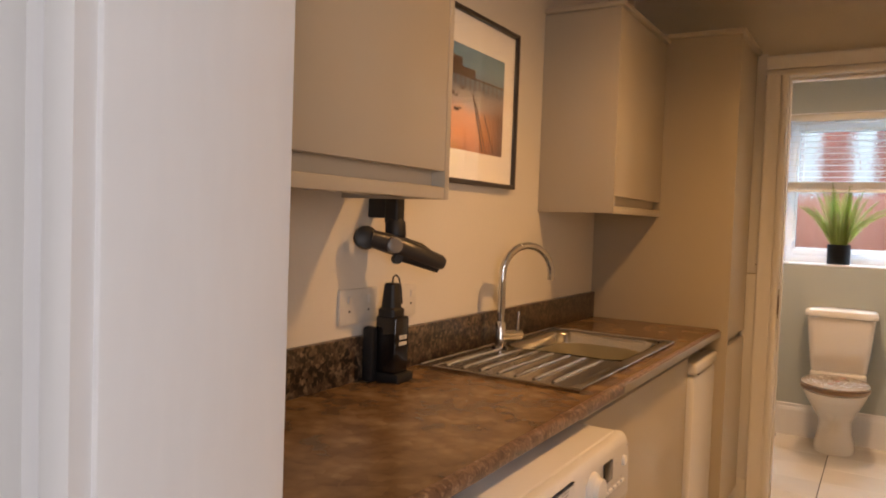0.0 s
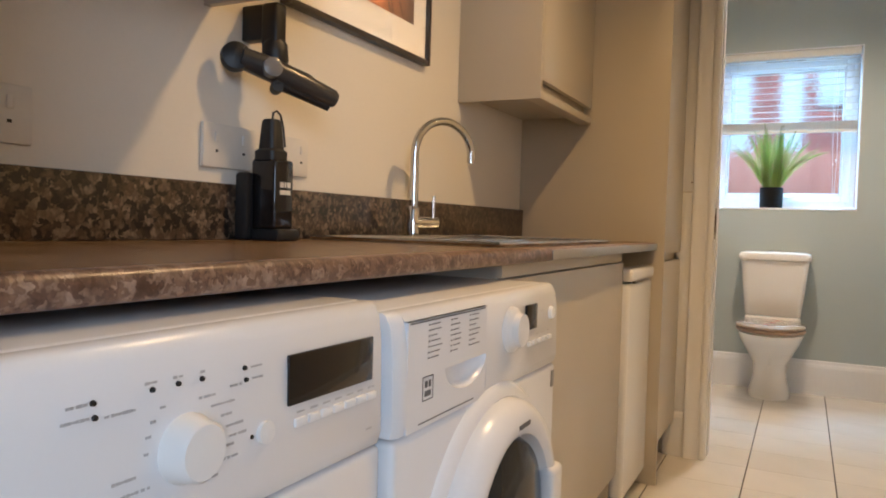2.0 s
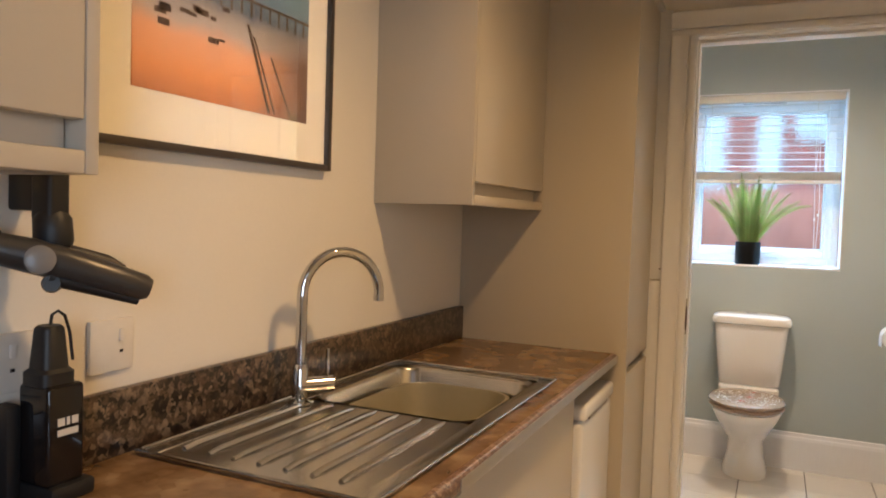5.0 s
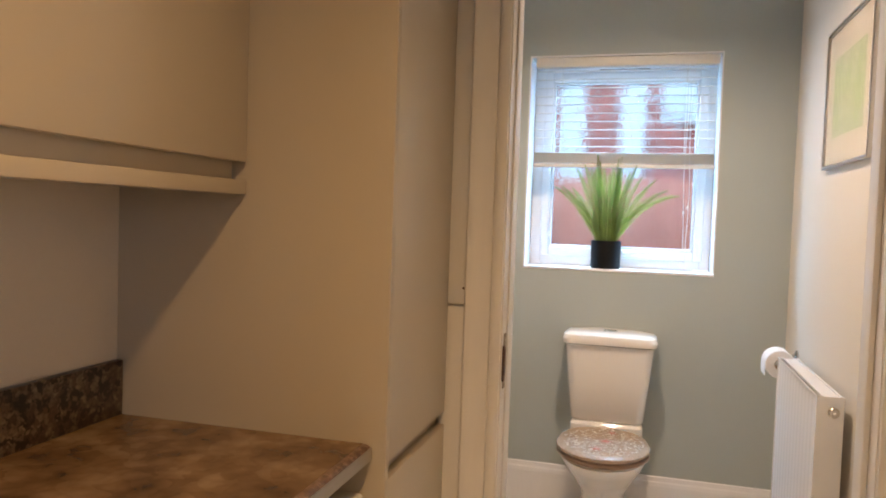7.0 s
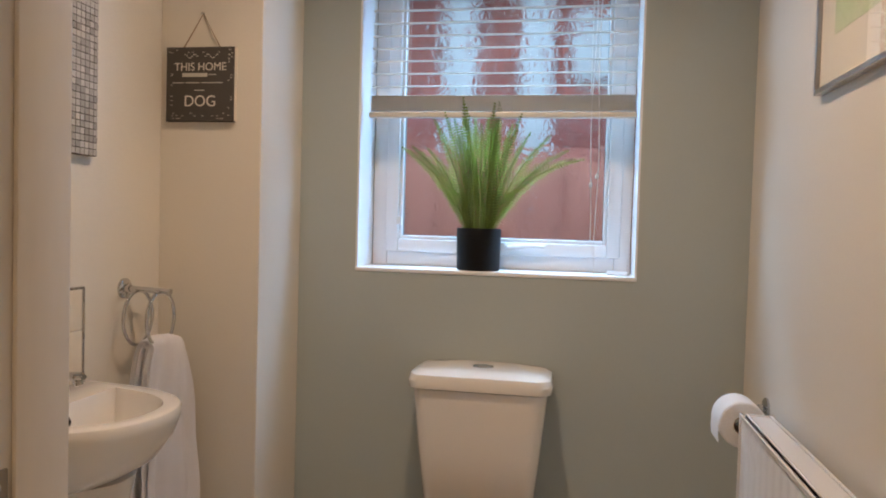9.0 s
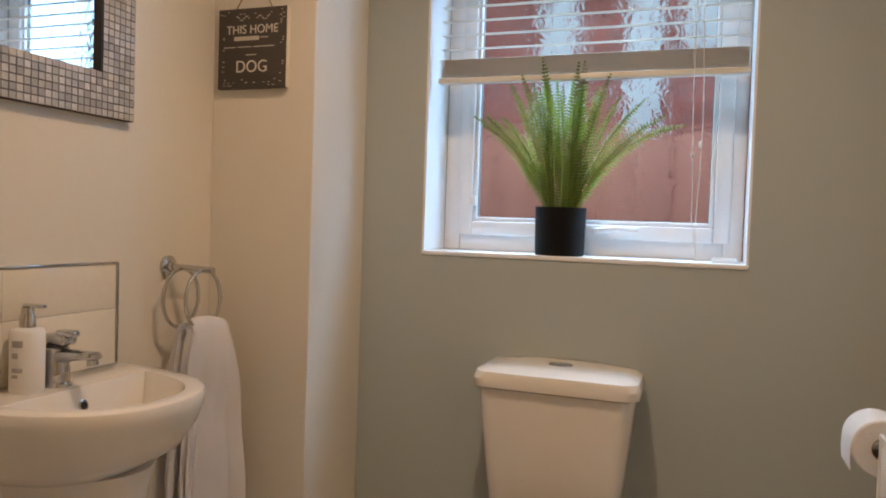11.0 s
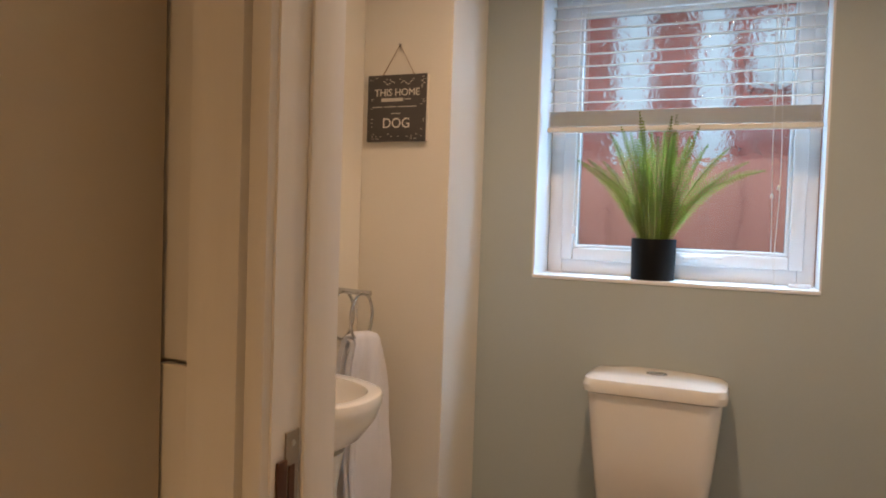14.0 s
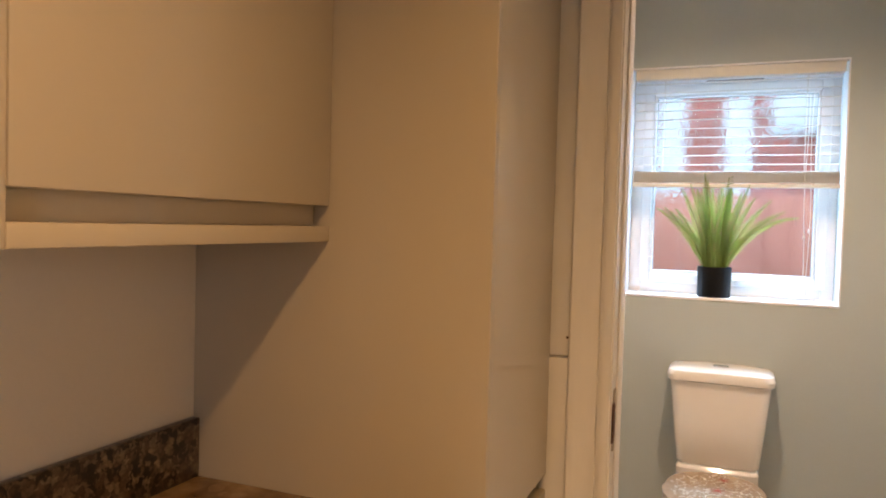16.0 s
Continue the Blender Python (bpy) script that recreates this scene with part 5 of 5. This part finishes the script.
words("THIS HOME", 0.030, -0.893, 1.655, sg, 0.150)
words("DOG", 0.042, -0.893, 1.563, sg, 0.088)
bm = B(-0.945, -0.872, 5.0258, 5.0266, 1.629, 1.639)
rs = random.Random(5)
for x, w, z in ((-0.868, 0.022, 1.634), (-0.975, 0.034, 1.612), (-0.935, 0.040, 1.612), (-0.888, 0.06, 1.612), (-0.91, 0.03, 1.592)):
    box(bm, x, x + w, 5.0259, 5.0266, z, z + 0.0022)
for k in range(46):
    a = rs.random()
    x, z = (-0.985 + 0.18 * a, rs.choice((1.517, 1.524, 1.531, 1.70, 1.694))) if k % 2 else (rs.choice((-0.986, -0.979, -0.806, -0.813)), 1.52 + 0.18 * a)
    box(bm, x, x + 0.006, 5.0259, 5.0266, z, z + 0.0014)
for s in (-1, 1):
    for k in range(8):
        x, z = -0.893 + s * (0.012 + 0.005 * k), 1.683 + 0.005 * math.sin(k * 1.1)
        box(bm, x, x + 0.005, 5.0259, 5.0266, z, z + 0.002)
part("decoration", bm, PALEINK, sg, "pale scrolls and small script")

# ---- mirror with mosaic frame ----
mr = thing("mosaic_mirror", (WX, 4.47, 1.386), "wall mirror framed in pearl mosaic squares", "mirror")
MY0, MY1, MZ0, MZ1, MW = 4.20, 4.750, 1.388, 2.05, 0.090
bm = B(WX, WX + 0.016, MY0, MY0 + MW, MZ0, MZ1)
box(bm, WX, WX + 0.016, MY1 - MW, MY1, MZ0, MZ1)
box(bm, WX, WX + 0.016, MY0 + MW, MY1 - MW, MZ0, MZ0 + MW)
box(bm, WX, WX + 0.016, MY0 + MW, MY1 - MW, MZ1 - MW, MZ1)
part("backing", bm, MOSGROUT, mr)
part("mirror_glass", B(WX, WX + 0.010, MY0 + MW, MY1 - MW, MZ0 + MW, MZ1 - MW), MIRROR, mr, smooth=False)
part("inner_edge", B(WX + 0.0102, WX + 0.020, MY1 - MW - 0.008, MY1 - MW - 0.0003, MZ0 + MW, MZ1 - MW), BLACK, mr)
PIT = 0.0152
cells = []
ny, nz = int((MY1 - MY0) / PIT), int((MZ1 - MZ0) / PIT)
py_, pz_ = (MY1 - MY0) / ny, (MZ1 - MZ0) / nz
for i in range(ny):
    for j in range(nz):
        if i < 6 or i >= ny - 6 or j < 6 or j >= nz - 6:
            cells.append((MY0 + i * py_, MZ0 + j * pz_))
near = [c for c in cells if c[0] > 4.34 and c[1] < 1.72][:300]
rest = [c for c in cells if c not in set(near)]
piece = None
rs = random.Random(9)
for yy, zz in near:
    if piece is None:
        piece = part("mosaic_tile", B(-0.002, 0.0025, -py_ * 0.44, py_ * 0.44, -pz_ * 0.44, pz_ * 0.44, bevel=0.0008, seg=1), MOSAIC, mr, smooth=False)
        o = piece
    else:
        o = piece.copy()
        scene.collection.objects.link(o)
    o.location = (WX + 0.0172, yy + py_ / 2, zz + pz_ / 2)
    o.rotation_euler = (radians(rs.uniform(-3, 3)), radians(rs.uniform(-2, 2)), radians(rs.uniform(-3, 3)))
bm = bmesh.new()
for yy, zz in rest:
    box(bm, WX + 0.0155, WX + 0.0195, yy + py_ * 0.06, yy + py_ * 0.94, zz + pz_ * 0.06, zz + pz_ * 0.94)
tagged(part("mosaic", bm, MOSAIC, mr, smooth=False), kind="stuff")

# ---- dried twigs in a floor vase ----
tg = thing("dried_twigs", (-0.90, 4.02, 0), "dried bud twigs in a tall dark floor vase", "vase")
part("vase", lathe(bmesh.new(), (-0.90, 4.02, 0), (0, 0, 1), [(0.06, 0), (0.085, 0.05), (0.095, 0.25), (0.06, 0.48), (0.045, 0.56), (0.055, 0.60), (0.05, 0.60), (0.04, 0.56)], 28), SLATE, tg)
rs = random.Random(21)
stems = [((-0.885, 4.02, 0.5), (-0.89, 4.16, 1.0), (-0.90, 4.20, 1.15), (-0.90, 4.222, 1.24)), ((-0.89, 4.02, 0.5), (-0.90, 4.14, 0.96), (-0.90, 4.22, 1.08), (-0.90, 4.262, 1.115)),
         ((-0.9, 4.02, 0.5), (-0.93, 4.12, 1.0), (-0.93, 4.19, 1.2), (-0.92, 4.23, 1.34)), ((-0.9, 4.02, 0.5), (-0.92, 4.06, 0.95), (-0.95, 4.10, 1.25), (-0.96, 4.12, 1.42))]
for st in stems:
    pts = []
    for k in range(13):
        f = k / 12 * 3
        i = min(2, int(f))
        a, b = Vector(st[i]) + Vector((0, -0.012, 0.02)), Vector(st[i + 1]) + Vector((0, -0.012, 0.02))
        pts.append(a.lerp(b, f - i) + Vector((0.003 * math.sin(k * 1.7), 0.003 * math.cos(k * 2.3), 0)))
    sm = part("stem", tube(bmesh.new(), pts, [0.0075 - 0.0003 * k for k in range(13)], 8), TWIG, tg)
    for k in (9, 11, 12):
        p = pts[k]
        d = Vector((rs.uniform(-0.2, 0.4), rs.uniform(0.1, 1.0), rs.uniform(-0.5, 0.7))).normalized()
        ln = 0.012 + 0.03 * rs.random()
        q = p + d * ln
        b_ = tube(bmesh.new(), [p, p.lerp(q, 0.5) + Vector((0, 0, 0.004)), q], 0.0013, 6)
        lathe(b_, q, d, [(0.004, 0), (0.013, 0.008), (0.0155, 0.018), (0.012, 0.028), (0.005, 0.033), (0.004, 0.032)], 12)
        part("bud", b_, BUD, sm)

# ---- radiator ----
rd = thing("radiator", (RX, 4.62, 0.3), "white panel radiator on the wall", "radiator")
RY0, RY1, RZ0, RZ1 = 4.30, 4.93, 0.26, 0.845
bm = bmesh.new()
ring = []
nr = 13
for y0_, y1_ in ((RY0, RY1),):
    prof = []
    n_ = 64
    for k in range(n_ + 1):
        yy = y0_ + 0.01 + (y1_ - y0_ - 0.02) * k / n_
        prof.append((0.0007 * math.cos(2 * math.pi * nr * k / n_), yy))
    back = [(0.014, yy) for _, yy in prof[::-1]]
    ring_loft(bm, [[(RX - 0.092 - d + (0.004 if z in (RZ0, RZ1 - 0.004) else 0), yy, z) for d, yy in [(p[0], p[1]) for p in prof] + [(-b[0], b[1]) for b in back]] for z in (RZ0, RZ0 + 0.02, RZ1 - 0.024, RZ1 - 0.004)])
part("front_panel", bm, APPL, rd)
part("back_panel", B(RX - 0.038, RX - 0.026, RY0 + 0.01, RY1 - 0.01, RZ0, RZ1 - 0.004, bevel=0.003), APPL, rd)
gr = part("top_grille", B(RX - 0.095, RX - 0.024, RY0 + 0.004, RY1 - 0.004, RZ1 - 0.010, RZ1 - 0.004), APPL, rd)
for d in (0.094, 0.080, 0.030):
    part("bar", tube(bmesh.new(), [(RX - d, RY0 + 0.004, RZ1 - 0.001), (RX - d, RY1 - 0.004, RZ1 - 0.001)], 0.003, 8), APPL, gr)
part("side_panel", B(RX - 0.096, RX - 0.022, RY0, RY0 + 0.004, RZ0 + 0.01, RZ1, bevel=0.001), APPL, rd)
part("side_panel", B(RX - 0.096, RX - 0.022, RY1 - 0.004, RY1, RZ0 + 0.01, RZ1, bevel=0.001), APPL, rd)
vl = part("bleed_valve", lathe(bmesh.new(), (RX - 0.050, RY0, RZ1 - 0.045), (0, -1, 0), [(0.016, 0), (0.016, 0.004), (0.012, 0.006), (0.012, 0.012), (0.004, 0.013)], 20), CHROME, rd)
part("pin", lathe(bmesh.new(), (RX - 0.050, RY0 - 0.013, RZ1 - 0.045), (0, -1, 0), [(0.004, 0), (0.003, 0.004)], 10), WPLAST, vl)
part("bracket", B(RX - 0.028, RX, RY0 + 0.10, RY0 + 0.13, RZ0 + 0.05, RZ1 - 0.05), WPLAST, rd)
part("bracket", B(RX - 0.028, RX, RY1 - 0.13, RY1 - 0.10, RZ0 + 0.05, RZ1 - 0.05), WPLAST, rd)
for y in (RY0 + 0.03, RY1 - 0.03):
    part("pipe", tube(bmesh.new(), [(RX - 0.05, y, 0.0), (RX - 0.05, y, RZ0 + 0.01)], 0.0075, 12), CHROME, rd)

# ---- toilet roll ----
th = thing("toilet_roll_holder", (RX, 5.08, 0.83), "chrome toilet roll holder on the wall", "roll holder")
part("rose", lathe(bmesh.new(), (RX, 5.08, 0.825), (-1, 0, 0), [(0.027, 0), (0.027, 0.005), (0.020, 0.009), (0.010, 0.011), (0.010, 0.02)], 24), CHROME, th)
part("arm", tube(bmesh.new(), [(RX - 0.01, 5.08, 0.825), (RX - 0.085, 5.08, 0.825), (RX - 0.082, 5.072, 0.825), (RX - 0.082, 4.935, 0.825)], 0.008, 12), CHROME, th)
part("end_knob", lathe(bmesh.new(), (RX - 0.082, 4.940, 0.825), (0, -1, 0), [(0.008, 0), (0.013, 0.004), (0.013, 0.012), (0.005, 0.016)], 16), CHROME, th)
rl = thing("toilet_roll", (RX - 0.082, 5.0, 0.815), "white toilet roll on the holder", "toilet roll")
bm = bmesh.new()
ring_loft(bm, [[(RX - 0.082 + r * math.cos(a), y, 0.813 + r * math.sin(a)) for a in (2 * math.pi * k / 40 for k in range(40))] for r, y in ((0.0215, 4.948), (0.050, 4.948), (0.053, 4.951), (0.053, 5.045), (0.050, 5.048), (0.0215, 5.048), (0.0215, 4.948))], False, False)
part("paper", bm, PAPER, rl)
bm = bmesh.new()
ring_loft(bm, [[(RX - 0.082 + r * math.cos(a), y, 0.813 + r * math.sin(a)) for a in (2 * math.pi * k / 30 for k in range(30))] for r, y in ((0.0212, 4.9475), (0.0212, 5.0485), (0.0200, 5.0485), (0.0200, 4.9475), (0.0212, 4.9475))], False, False)
part("cardboard_core", bm, TWINE, rl)
bm = bmesh.new()
ring_loft(bm, [[(RX - 0.082 - 0.0532 + d, y, z) for d, z in ((0.0, 0.813), (-0.001, 0.79), (0.001, 0.768), (0.002, 0.768), (0.0, 0.79), (0.001, 0.813))] for y in (4.952, 5.044)])
part("loose_sheet", bm, PAPER, rl)

# ---- picture on the right wall ----
p2 = thing("framed_print", (RX, 4.5, 1.525), "green abstract print in a slim silver frame", "picture")
qy0, qy1, qz0, qz1 = 4.245, 4.775, 1.527, 1.985
bm = B(RX - 0.018, RX, qy0, qy0 + 0.010, qz0, qz1, bevel=0.001)
box(bm, RX - 0.018, RX, qy1 - 0.010, qy1, qz0, qz1, bevel=0.001)
box(bm, RX - 0.0178, RX, qy0 + 0.010, qy1 - 0.010, qz0, qz0 + 0.010, bevel=0.001)
box(bm, RX - 0.0178, RX, qy0 + 0.010, qy1 - 0.010, qz1 - 0.010, qz1, bevel=0.001)
part("frame", bm, SILVERF, p2)
part("mount", B(RX - 0.008, RX, qy0 + 0.010, qy1 - 0.010, qz0 + 0.010, qz1 - 0.010), MOUNT, p2)
GREENP = mat("green_watercolour", (0.30, 0.46, 0.18), 0.8, vary=0.35, scale=11, fine=60, fine_vary=0.15, tint=(0.72, 0.72, 0.58))
bm = B(RX - 0.0086, RX - 0.0082, 4.335, 4.690, 1.625, 1.885)
part("print", bm, GREENP, p2, "soft green watercolour print")
g2 = part("glass", B(RX - 0.0125, RX - 0.0110, qy0 + 0.008, qy1 - 0.008, qz0 + 0.008, qz1 - 0.008), CLEAR, p2, smooth=False)
g2.visible_shadow = False

# ---- floor tiles ----
TW, TL = 0.3180, 0.2660
tile0 = None
for i in range(-2, 4):
    for j in range(-11, 10):
        x0, y0 = -0.153 + i * TW, 3.648 + j * TL
        x1, y1 = x0 + TW, y0 + TL
        if x1 > RX + 0.02 and x0 > RX or y0 > FY or x0 < WX - 0.05:
            continue
        if tile0 is None:
            b_ = B(0.0022, TW - 0.0022, 0.0008, TL - 0.0008, -0.008, 0.0, bevel=0.0008, seg=1)
            tile0 = part("tile", b_, TILE, floor, smooth=False)
            o = tile0
        else:
            o = tile0.copy()
            scene.collection.objects.link(o)
        o.location = (x0, y0, 0)

# ---- bricks of the house outside ----
brick0 = None
for r in range(30):
    for c in range(10):
        x = -1.15 + c * 0.225 + (0.1125 if r % 2 else 0)
        z = 1.15 + r * 0.075
        if brick0 is None:
            brick0 = part("brick", B(0, 0.215, -0.006, 0.02, 0, 0.065, bevel=0.003, seg=1), BRICK, hw, smooth=False)
            o = brick0
        else:
            o = brick0.copy()
            scene.collection.objects.link(o)
        o.location = (x, 7.01, z)
